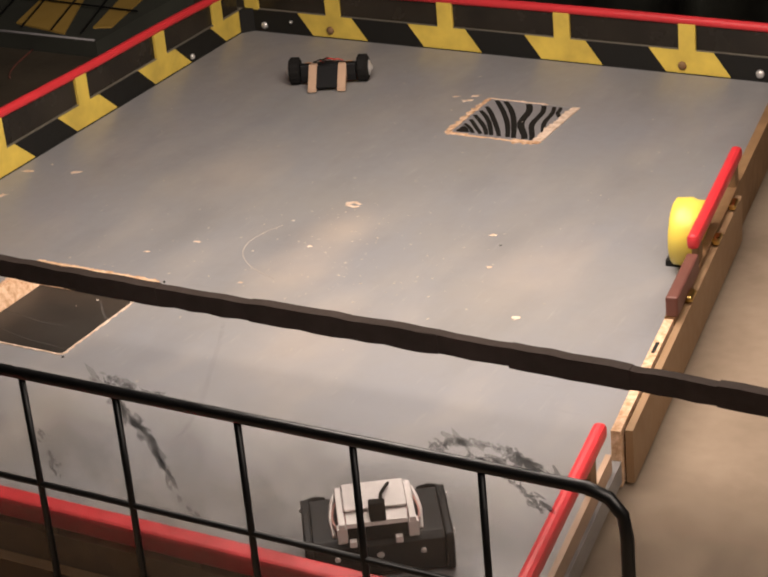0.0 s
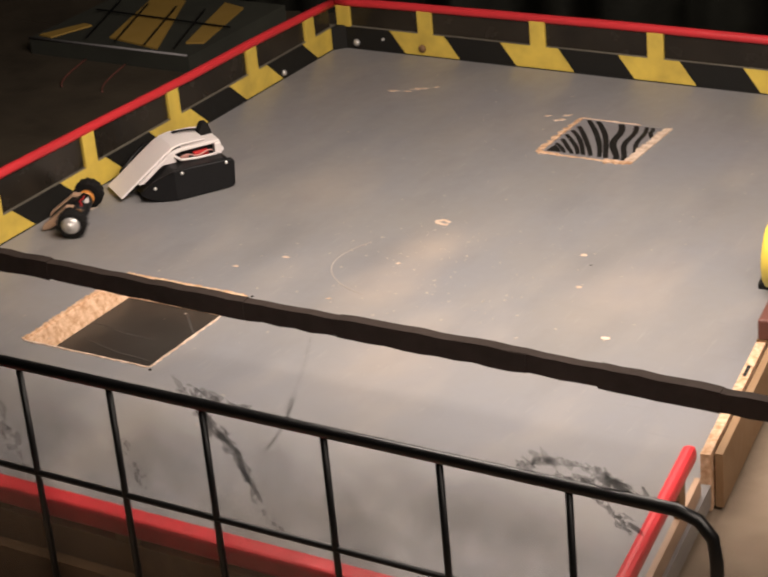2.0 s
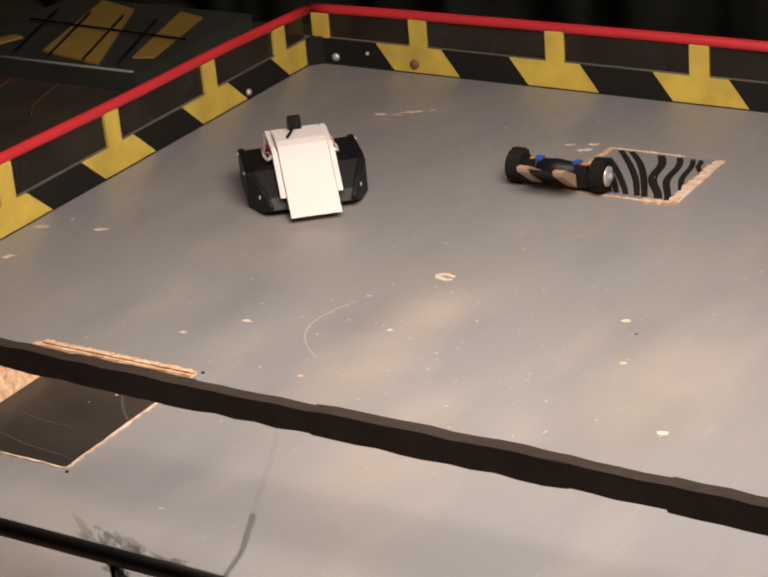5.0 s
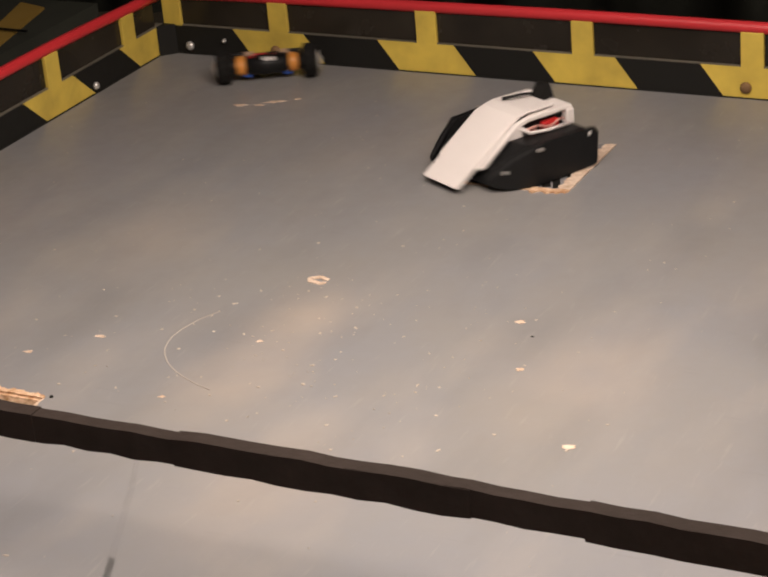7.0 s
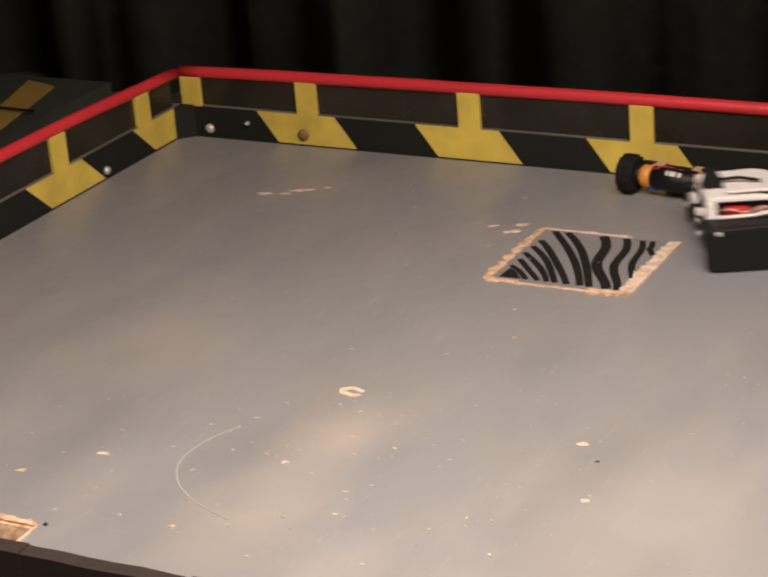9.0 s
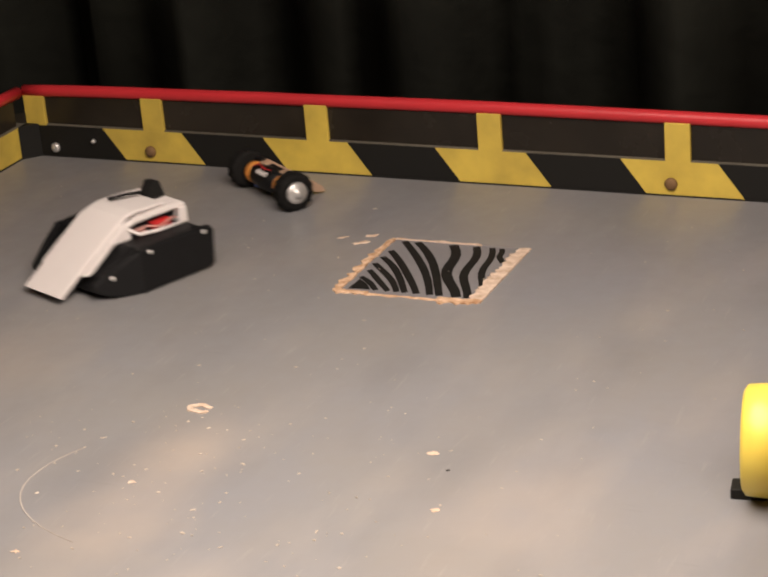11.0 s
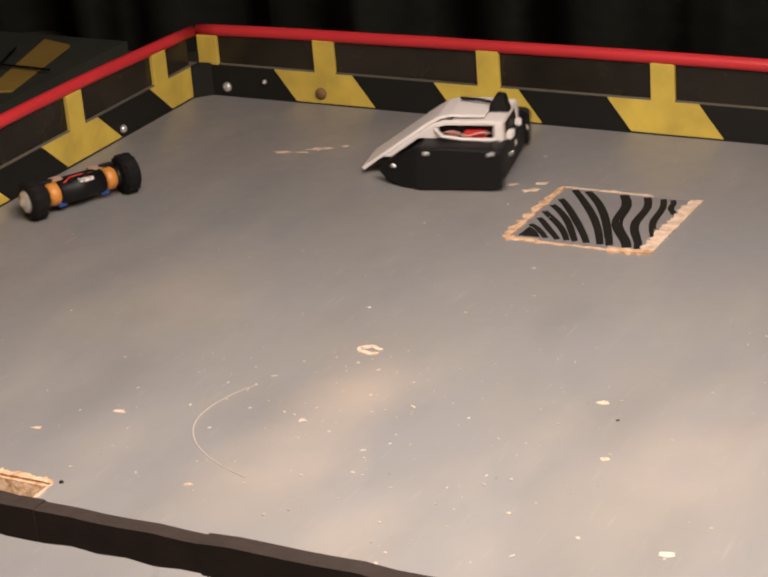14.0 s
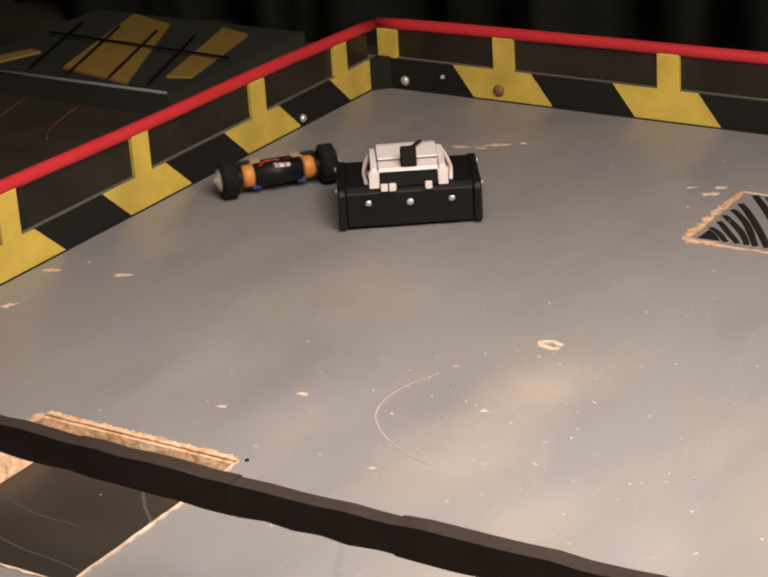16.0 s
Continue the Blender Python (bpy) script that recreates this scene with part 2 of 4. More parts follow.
def tube(points, radius, sides=8, bm=None, closed=False):
    """A round bar along points, in metres."""
    bm = bm or bmesh.new()
    pts = [Vector(p) for p in points]
    rings = []
    for i, p in enumerate(pts):
        d = (pts[min(i + 1, len(pts) - 1)] - pts[max(i - 1, 0)]).normalized()
        a = d.orthogonal().normalized() if abs(d.z) > 0.95 else d.cross(Vector((0, 0, 1))).normalized()
        b = d.cross(a)
        r = radius[i] if isinstance(radius, (list, tuple)) else radius
        rings.append([bm.verts.new(p + (a * math.cos(k * 2 * math.pi / sides) + b * math.sin(k * 2 * math.pi / sides)) * r) for k in range(sides)])
    for u, v in zip(rings, rings[1:]):
        for k in range(sides):
            bm.faces.new((u[k], u[(k + 1) % sides], v[(k + 1) % sides], v[k]))
    bm.faces.new(rings[0][::-1])
    bm.faces.new(rings[-1])
    bmesh.ops.recalc_face_normals(bm, faces=bm.faces[:])
    return bm


def lathe(profile, sides=24, axis="y", bm=None):
    """Turn (distance along axis, radius) points round an axis, in metres."""
    bm = bm or bmesh.new()
    rings = []
    for a, r in profile:
        ring = []
        for k in range(sides):
            c, s_ = math.cos(2 * math.pi * k / sides) * r, math.sin(2 * math.pi * k / sides) * r
            ring.append(bm.verts.new({"y": (c, a, s_), "x": (a, c, s_), "z": (c, s_, a)}[axis]))
        rings.append(ring)
    for u, v in zip(rings, rings[1:]):
        for k in range(sides):
            bm.faces.new((u[k], u[(k + 1) % sides], v[(k + 1) % sides], v[k]))
    bm.faces.new(rings[0])
    bm.faces.new(rings[-1])
    bmesh.ops.recalc_face_normals(bm, faces=bm.faces[:])
    return bm


def ragged(p, q, width, z0, z1, rng, steps=18, rough=0.5):
    """A torn strip from p to q in modules, to the left of its way, with an uneven far edge."""
    bm = bmesh.new()
    p, q = Vector(p), Vector(q)
    d = (q - p).normalized()
    side = Vector((-d.y, d.x))
    cols = []
    for i in range(steps + 1):
        a = p.lerp(q, i / steps)
        ends = 1.0 if 0 < i < steps else 0.4
        w = width * (1 - rough * rng.random()) * ends
        b = a + side * w
        a = a - side * width * 0.25 * rough * rng.random()
        zt = z1 + (z1 - z0) * 0.25 * rng.random()
        cols.append([bm.verts.new((v.x * U, v.y * U, z * U)) for v, z in ((a, z0), (a, zt), (b, zt), (b, z0))])
    for u, v in zip(cols, cols[1:]):
        for k in range(4):
            bm.faces.new((u[k], v[k], v[(k + 1) % 4], u[(k + 1) % 4]))
    bm.faces.new(cols[0])
    bm.faces.new(cols[-1][::-1])
    bmesh.ops.recalc_face_normals(bm, faces=bm.faces[:])
    return bm


def blob(bm, x, y, r, rng, stretch=1.6, turn=0.0, z=0.006, sides=11):
    """A small flat chip lying on the floor, in modules."""
    ring = []
    for k in range(sides):
        a = 2 * math.pi * k / sides
        rr = r * (0.35 + 0.9 * rng.random())
        px, py = math.cos(a) * rr * stretch, math.sin(a) * rr
        ring.append((x + px * math.cos(turn) - py * math.sin(turn), y + px * math.sin(turn) + py * math.cos(turn)))
    lo = [bm.verts.new((a * U, b * U, 0.0002)) for a, b in ring]
    hi = [bm.verts.new(((x + (a - x) * 0.85) * U, (y + (b - y) * 0.85) * U, z * U)) for a, b in ring]
    bm.faces.new(hi)
    for k in range(sides):
        bm.faces.new((lo[k], lo[(k + 1) % sides], hi[(k + 1) % sides], hi[k]))


def ribbon(points, width, z0, z1, taper=0.7):
    """A painted band along points in modules."""
    bm = bmesh.new()
    pts = [Vector(p) for p in points]
    cols = []
    for i, p in enumerate(pts):
        d = (pts[min(i + 1, len(pts) - 1)] - pts[max(i - 1, 0)]).normalized()
        n = Vector((-d.y, d.x)) * width * 0.5 * (taper + (1 - taper) * math.sin(math.pi * (0.15 + 0.7 * i / (len(pts) - 1))))
        cols.append([bm.verts.new((v.x * U, v.y * U, z * U)) for v, z in ((p - n, z0), (p + n, z0), (p + n, z1), (p - n, z1))])
    for u, v in zip(cols, cols[1:]):
        for k in range(4):
            bm.faces.new((u[k], v[k], v[(k + 1) % 4], u[(k + 1) % 4]))
    bm.faces.new(cols[0])
    bm.faces.new(cols[-1][::-1])
    bmesh.ops.recalc_face_normals(bm, faces=bm.faces[:])
    return bm


# ---- the room ----
ROOM_Z = -0.35
ground = tagged(part("ground", box(-60, 80, -70, 60, ROOM_Z - 1, ROOM_Z), BEIGE), "beige concrete-like floor under and beside the arena", "floor", kind="structure")
mat_ob = tagged(part("floor_mat", box(-40, 9.6, 0.35, 40, ROOM_Z, ROOM_Z + 0.05), DARK), "dark brown matting on the floor behind the arena", "mat")
mat_two = tagged(part("floor_mat", box(-40, -0.25, -40, 0.3, ROOM_Z, ROOM_Z + 0.05), DARK), "dark brown matting on the floor beside the arena", "mat")
for i, (a, b, c, d) in enumerate(((-45, 70, 26, 27), (-46, -45, -70, 27), (70, 71, -70, 27), (-45, 70, -71, -70))):
    tagged(part("wall_%d" % (i + 1), box(a, b, c, d, ROOM_Z, 34), CURTAIN), "dark room wall", "wall", kind="structure")
tagged(part("ceiling", box(-46, 71, -71, 27, 34, 35), CURTAIN), "dark ceiling of the room", "ceiling", kind="structure")



def curtain(length, height):
    """A hanging cloth with vertical folds, in modules."""
    bm = bmesh.new()
    r3 = random.Random(21)
    cols = []
    n = 150
    for i in range(n + 1):
        x = length * i / n
        d = 0.28 * math.sin(x * 1.9) + 0.16 * math.sin(x * 4.3 + 1) + 0.1 * r3.random()
        cols.append([bm.verts.new((x * U, (d * k + off) * U, z * U)) for off in (0.0, 0.04) for k, z in ((1.15, 0.0), (1.0, height * 0.5), (0.8, height))])
    for u, v in zip(cols, cols[1:]):
        for a, b in ((0, 1), (1, 2)):
            bm.faces.new((u[a], v[a], v[b], u[b]))
            bm.faces.new((u[a + 3], u[b + 3], v[b + 3], v[a + 3]))
        bm.faces.new((u[2], v[2], v[5], u[5]))
        bm.faces.new((u[0], u[3], v[3], v[0]))
    bmesh.ops.recalc_face_normals(bm, faces=bm.faces[:])
    return bm


cloth = part("black_curtain", curtain(30, 33), CLOTH, at=pose(-8.5 * U, 2.25 * U, (ROOM_Z + 0.05) * U), smooth=True)
tagged(cloth, "black cloth hanging in folds behind the arena", "curtain")

# ---- arena floor ----
PIT = (2.2, 4.07, -10.42, -8.47)
HATCH = (5.25, 6.65, -3.06, -1.69)
SKEW = 0.165


def right_x(y):
    return 9.12 - SKEW * y


def floor_board():
    bm = bmesh.new()
    xs = [-0.1, PIT[0], PIT[1], HATCH[0], HATCH[1], None]
    ys = [-14.1, PIT[2], PIT[3], HATCH[2], HATCH[3], 0.1]
    for j in range(5):
        for i in range(5):
            if (i, j) in ((1, 1), (3, 3)):
                continue
            x = [(right_x(ys[j + k]) + 0.1) if xs[i + 1] is None else xs[i + 1] for k in (0, 1)]
            top = [bm.verts.new((a * U, b * U, 0)) for a, b in ((xs[i], ys[j]), (x[0], ys[j]), (x[1], ys[j + 1]), (xs[i], ys[j + 1]))]
            bm.faces.new(top)
    bmesh.ops.remove_doubles(bm, verts=bm.verts[:], dist=1e-5)
    ext = bmesh.ops.extrude_face_region(bm, geom=bm.faces[:])
    bmesh.ops.translate(bm, verts=[v for v in ext["geom"] if isinstance(v, bmesh.types.BMVert)], vec=(0, 0, -0.24 * U))
    bmesh.ops.recalc_face_normals(bm, faces=bm.faces[:])
    return bm


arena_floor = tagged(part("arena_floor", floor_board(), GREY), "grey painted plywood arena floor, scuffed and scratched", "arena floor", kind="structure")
arena_floor.data.materials.append(WOOD)

# pit panel, lowered by the thickness of the floor
rng = random.Random(4)
pit = thing("pit_trapdoor", "lowered black trapdoor panel with chipped plywood edges in the floor", "trapdoor")
part("panel", box(PIT[0] - 0.1, PIT[1] + 0.1, PIT[2] - 0.1, PIT[3] + 0.1, -0.32, -0.245), PITBLACK, pit)
part("edge_strip", prism([(PIT[0] + 0.001, -0.24), (PIT[0] + 0.001, -0.004), (PIT[0] + 0.03, -0.006), (PIT[0] + 0.12, -0.24)], PIT[2] + 0.002, PIT[3] - 0.13, "y", U), WOOD, pit, "bare plywood edge")
part("edge_strip", prism([(PIT[3] - 0.001, -0.24), (PIT[3] - 0.001, -0.004), (PIT[3] - 0.03, -0.006), (PIT[3] - 0.13, -0.24)], PIT[0] + 0.002, PIT[1] - 0.002, "x", U), WOOD, pit, "bare plywood edge")
part("chipped_rim", ragged((PIT[0], PIT[2]), (PIT[0], PIT[3]), 0.07, -0.01, 0.012, rng, 70, 0.6), WOOD, pit, "splintered bare wood rim")
part("chipped_rim", ragged((PIT[0], PIT[3]), (PIT[1], PIT[3]), 0.075, -0.01, 0.012, rng, 80, 0.5), WOOD, pit, "splintered bare wood rim")
part("chipped_rim", ragged((PIT[1], PIT[3]), (PIT[1], PIT[2]), 0.035, -0.01, 0.008, rng, 30, 0.9), CHIP, pit, "worn pale rim")
part("chipped_rim", ragged((PIT[1], PIT[2]), (PIT[0], PIT[2]), 0.03, -0.01, 0.008, rng, 30, 0.9), CHIP, pit, "worn pale rim")
for k, (a, b, c, d) in enumerate(((2.35, -9.35, 3.3, -9.45), (2.5, -9.75, 3.75, -9.95), (3.35, -8.75, 3.95, -9.35), (2.3, -10.0, 3.0, -10.15))):
    part("scratch", ribbon([(a + (c - a) * i / 6, b + (d - b) * i / 6 + 0.02 * math.sin(i * 1.3 + k)) for i in range(7)], 0.014 if k != 2 else 0.03, -0.245, -0.243, 0.3), DULL, pit, "dusty grey scratch")
part("pin", lathe([(0.0, 0.0), (0.0, 0.0014), (0.001, 0.0011), (0.0013, 0.0004)], 10, "z"), BLACK, pit, at=pose((PIT[1] + 0.05) * U, (PIT[2] - 0.05) * U, 0))
part("pin", lathe([(0.0, 0.0), (0.0, 0.0014), (0.001, 0.0011), (0.0013, 0.0004)], 10, "z"), BLACK, pit, at=pose((PIT[1] + 0.05) * U, (PIT[3] + 0.05) * U, 0))

hatch = thing("striped_hatch", "zebra-striped square hatch with worn wooden edges set in the floor", "hatch")
part("panel", box(HATCH[0], HATCH[1], HATCH[2], HATCH[3], -0.2, -0.006), PALE, hatch, "pale grey panel")
HW, HH = HATCH[1] - HATCH[0], HATCH[3] - HATCH[2]


def on_hatch(u, v):
    return (HATCH[0] + u * HW, HATCH[2] + v * HH)


for k in range(7):
    u0, v0 = (0.05, 0.28 + 0.125 * k) if k < 5 else (0.09 * (k - 4), 0.97)
    u1, v1 = 0.25 + 0.068 * k + 0.006 * k * (k > 4), 0.08
    cu, cv = (u0 + u1) / 2 + 0.015, (v0 + v1) / 2 + 0.02 * k
    pts = []
    for i in range(9):
        a = i / 8
        w = 0.008 * math.sin(5 * a + k * 2.1)
        pts.append(on_hatch((1 - a) ** 2 * u0 + 2 * a * (1 - a) * cu + a * a * u1 + w, (1 - a) ** 2 * v0 + 2 * a * (1 - a) * cv + a * a * v1))
    part("stripe", ribbon(pts, 0.058 + 0.004 * k, -0.006, -0.0015), BLACK, hatch, "black painted wavy stripe")
part("stripe", prism([on_hatch(*p) for p in ((0.05, 0.07), (0.2, 0.08), (0.14, 0.17), (0.06, 0.24))], -0.006, -0.002, "z", U), BLACK, hatch, "black painted corner patch")
for k, (u0, u1, amp, v1, w) in enumerate(((0.43, 0.77, 0.035, 0.08, 0.105), (0.60, 0.85, 0.03, 0.08, 0.085), (0.72, 0.92, 0.02, 0.2, 0.07), (0.79, 0.88, 0.01, 0.72, 0.06))):
    pts = [on_hatch(u0 + (u1 - u0) * i / 10 + amp * math.sin(i * 0.75 + 0.4), 0.97 + (v1 - 0.97) * i / 10) for i in range(11)]
    part("stripe", ribbon(pts, w, -0.006, -0.0015), BLACK, hatch, "black painted wavy stripe")
part("worn_edge", ragged((HATCH[0], HATCH[2]), (HATCH[0], HATCH[3]), 0.10, -0.01, 0.006, rng, 24, 0.8), WOOD, hatch, "bare splintered wood edge")
part("worn_edge", ragged((HATCH[0], HATCH[3]), (HATCH[1] - 0.5, HATCH[3]), 0.03, -0.01, 0.006, rng, 20, 0.8), CHIP, hatch, "pale worn edge")
part("worn_edge", ragged((HATCH[1] - 0.01, HATCH[3]), (HATCH[1] - 0.01, HATCH[2]), -0.15, -0.01, 0.01, rng, 44, 0.35), CHIP, hatch, "bare splintered wood edge")
part("worn_edge", ragged((HATCH[1], HATCH[2] + 0.05), (HATCH[1] - 0.42, HATCH[2] + 0.03), 0.13, -0.01, 0.012, rng, 12, 0.6), WOOD, hatch, "broken wood corner")
part("worn_edge", ragged((HATCH[1] - 0.3, HATCH[2]), (HATCH[0] - 0.04, HATCH[2]), 0.05, -0.01, 0.006, rng, 24, 0.8), WOOD, hatch, "bare splintered wood edge")
part("worn_edge", ragged((HATCH[0] + 0.3, HATCH[2] + 0.02), (HATCH[0] - 0.05, HATCH[2] + 0.02), 0.09, -0.01, 0.01, rng, 10, 0.7), WOOD, hatch, "broken wood corner")

# wear on the floor: bare chips, a curved scratch, scattered flecks
bm = bmesh.new()
for x, y, r, st, tn in ((1.98, -1.56, 0.05, 2.4, 0.4), (2.33, -1.34, 0.06, 2.6, 0.4), (2.2, -1.5, 0.035, 2, 0.2), (2.55, -1.2, 0.025, 2, 0.5), (0.2, -6.06, 0.05, 1.8, 0.5), (0.9, -5.88, 0.042, 2.2, 0.5), (0.39, -6.89, 0.06, 1.6, 0.9), (4.98, -1.67, 0.05, 1.8, 0.5), (4.97, -1.86, 0.06, 1.9, 0.5), (4.73, -1.77, 0.03, 2, 0.5), (7.36, -5.92, 0.035, 1.5, 0.3), (3.86, -7.29, 0.04, 1.5, 0.5), (5.04, -8.12, 0.03, 1.4, 0.5), (5.32, -6.95, 0.025, 1.4, 0.5), (7.71, -6.77, 0.03, 1.4, 0.3), (8.6, -7.86, 0.04, 2, 0.4), (3.4, -7.75, 0.03, 1.5, 0.5)):
    blob(bm, x, y, r, rng, st, tn)
tagged(part("paint_chips", bm, CHIP), "bare pale patches where the floor paint has chipped off", "paint chips", kind="stuff")
bm = bmesh.new()
for k in range(420):
    if k < 200:
        x, y = rng.gauss(5.9, 1.2), rng.gauss(-6.9, 1.1)
    else:
        x, y = rng.uniform(0.3, 9.5), rng.uniform(-13, -0.5)
    blob(bm, x, y, rng.choice((0.005, 0.006, 0.008, 0.009, 0.015)), rng, 1.0 + rng.random(), rng.random() * 3, 0.006, 6)
tagged(part("flecks", bm, FLECK), "small pale flecks and crumbs scattered over the floor", "debris", kind="stuff")
ring = [(5.21 + (0.092 + 0.012 * math.sin(5 * a)) * math.cos(a), -5.65 + (0.058 + 0.010 * math.sin(3.7 * a + 1)) * math.sin(a)) for a in [(0.5 + 0.17 * i) for i in range(32)]]
tagged(part("chipped_ring", ribbon(ring, 0.052, 0.0, 0.008, 0.6), CHIP), "ring-shaped bare chip in the floor paint", "paint chip", kind="stuff")
arc = [(5.35 - 0.85 * math.cos(a) + 0.35 * (a > 0) * a * a, -7.05 - 0.95 * math.sin(a)) for a in [(-0.6 + 0.13 * i) for i in range(14)]]
tagged(part("curved_scratch", ribbon(arc, 0.013, 0.0, 0.004, 0.3), SCRATCH), "thin curved pale scratch in the floor paint", "scratch", kind="stuff")
line = ((5.42, -9.1), (5.68, -9.6), (5.95, -10.2), (6.3, -10.95), (6.45, -11.6))
pts = [Vector(a).lerp(Vector(b), i / 5) for a, b in zip(line, line[1:]) for i in range(5)]
tagged(part("floor_scuff", ribbon(pts, 0.06, 0.0, 0.003, 0.4), SCUFF), "faint dark scuff line on the grey floor", "scuff", kind="stuff")
tagged(part("bolt_head", lathe([(0, 0.0), (0, 0.0024), (0.001, 0.002), (0.0014, 0.0006)], 10, "z"), BLACK, at=pose(7.57 * U, -6.16 * U, -0.0012)), "small dark screw head in the floor", "screw")

# ---- walls ----


def bolt(w, x, z, r=0.0045, material=None):
    prof = [(0.0, r), (-0.0015, r), (-0.003, r * 0.75), (-0.0038, r * 0.3)]
    part("bolt", lathe(prof, 14, "y"), material or CHROME, w, "domed bolt head", at=pose(x * U, -0.0005, z * U), smooth=True)


def wall(name, length, m, label, posts, first, slant, black_first, rise):
    """A wall along its own x, inner face at y = 0 and body towards +y; rise gives the rail's height along it."""
    w = thing(name, label, "arena wall", kind="structure", at=m)
    part("backing", box(0, length, 0.02, 0.16, -0.3, 0.355), BLACK, w)
    part("ledge", box(0, length, 0.012, 0.16, 0.357, 0.372), LEDGE, w, "thin greyish ledge on top of the board")
    part("rail", tube([(x * U, (0.06 + 0.008 * math.sin(x * 1.7)) * U, (rise(x) + 0.008 * math.sin(x * 1.1 + 1)) * U) for x in [length * i / 30 for i in range(31)]], 0.068 * U, 12), RED, w, "round red top rail", smooth=True)
    edges = [first - 1.0 + k for k in range(int(length) + 2) if first - 1.0 + k < length]
    for i, a in enumerate(edges):
        quad = [(a, 0.0), (a + 1, 0.0), (a + 1 - slant, 0.36), (a - slant, 0.36)]
        quad = [(min(max(px, 0), length), pz) for px, pz in quad]
        if abs(quad[0][0] - quad[1][0]) < 0.01 and abs(quad[2][0] - quad[3][0]) < 0.01:
            continue
        yellow = i % 2 == 0 and not (black_first and i == 0)
        part("hazard_block", prism(quad, -0.003, 0.02, "y", U), YELLOW if yellow else BLACK, w, "yellow painted block" if yellow else "black painted block")
    # black strip standing just proud of the wall's foot
    part("base_line", box(0, length, -0.014, -0.004, 0.0, 0.014), BLACK, w, "thin black strip along the foot of the wall")
    cuts = sorted(posts)
    spans = list(zip([0.0] + cuts, cuts + [length]))
    for a, b in spans:
        if b - a > 0.4:
            a, b = a + 0.12, b - 0.12
            part("panel", prism([(a, 0.372), (b, 0.372), (b, rise(b) - 0.04), (a, rise(a) - 0.04)], 0.05, 0.075, "y", U), SMOKED, w, "smoked clear panel")
    for px in posts:
        part("post", box(px - 0.13, px + 0.13, -0.002, 0.05, 0.345, rise(px) - 0.04), YELLOW, w, "yellow painted post", bevel=0.0006)
    return w


back = wall("wall_back", 9.2, pose(0, 0, 0), "low arena wall with black and yellow hazard boards and a red rail", [0.14, 1.66, 3.66, 5.62, 7.6], 0.28, 0.27, True, lambda x: 0.735 + 0.065 * min(x / 3.0, 1.0))
for bx, bz, br, bmat in ((0.37, 0.11, 0.0044, CHROME), (0.88, 0.21, 0.002, CHROME), (1.6, 0.13, 0.005, PINE), (7.53, 0.13, 0.005, PINE), (8.71, 0.12, 0.005, CHROME)):
    bolt(back, bx, bz, br, bmat)
left = wall("wall_left", 14.0, pose(0, -14.0 * U, 0, 0, 0, 90), "low side wall with black and yellow hazard boards and a red rail", [14 - k for k in (0.75, 2.35, 4.35, 6.3, 8.3, 10.3, 12.3)], 0.4, 0.4, False, lambda x: 0.735 + 0.02 * min(14.0 - x, 9.0))
bolt(left, 14 - 1.6, 0.10, 0.0036)
bolt(left, 14 - 9.6, 0.10, 0.0036)
tagged(part("corner_block", prism([(0.0, 0.0), (0.17, 0.0), (0.0, -0.17)], 0.0, 0.38, "z", U), BLACK, at=pose(0.001, -0.001, 0)), "black wooden block in the arena corner", "block")

front = thing("wall_front", "low wooden front wall with a red painted rail", "arena wall", kind="structure")
part("board", box(-0.2, 11.5, -14.16, -14.0, -0.3, 0.5), PINE, front)
part("rail", box(-0.1, 11.5, -14.17, -13.96, 0.57, 0.78), RED, front, "flat red rail", bevel=0.003)
for k in range(8):
    part("post", box(0.2 + 1.6 * k, 0.5 + 1.6 * k, -14.14, -14.0, 0.5, 0.57), PINE, front)
part("backing", box(-0.2, 11.5, -14.32, -14.19, -0.3, 0.2), PINE, front, "brown wood batten")

TURN = math.degrees(math.atan(SKEW))
right = thing("wall_right", "low wooden side wall with a broken red rail and brass fittings", "arena wall", kind="structure", at=pose(right_x(0) * U, 0, 0, 0, 0, -90 + TURN))
part("board", box(0, 8.05, 0.0, 0.12, -0.3, 0.36), PINE, right)
part("board", box(8.05, 10.5, 0.0, 0.1, -0.3, 0.34), WOOD, right, "bare splintered plank")
part("board", box(10.72, 14.2, 0.0, 0.06, -0.3, 0.2), TAN, right, "thin low plank")
part("batten", box(4.6, 10.4, 0.122, 0.2, -0.3, 0.30), OAK, right, "pale wooden batten")
part("rail", box(4.2, 6.9, 0.0, 0.14, 0.62, 0.8), RED, right, "red rail section", bevel=0.004)
part("rail", box(11.1, 14.2, 0.0, 0.14, 0.62, 0.8), RED, right, "red rail section", bevel=0.004)
part("post", box(4.3, 4.5, 0.02, 0.1, 0.36, 0.62), PINE, right)
part("post", box(6.5, 6.7, 0.02, 0.1, 0.36, 0.62), PINE, right)
part("post", box(11.3, 11.5, 0.0, 0.06, 0.2, 0.62), PINE, right)
part("post", box(13.6, 13.8, 0.0, 0.06, 0.2, 0.62), PINE, right)
part("panel", box(6.91, 8.05, 0.01, 0.15, 0.36, 0.6), MAROON, right, "dull maroon board", bevel=0.002)
part("slot", box(8.6, 8.85, 0.03, 0.07, 0.338, 0.343), BLACK, right, "dark slot")
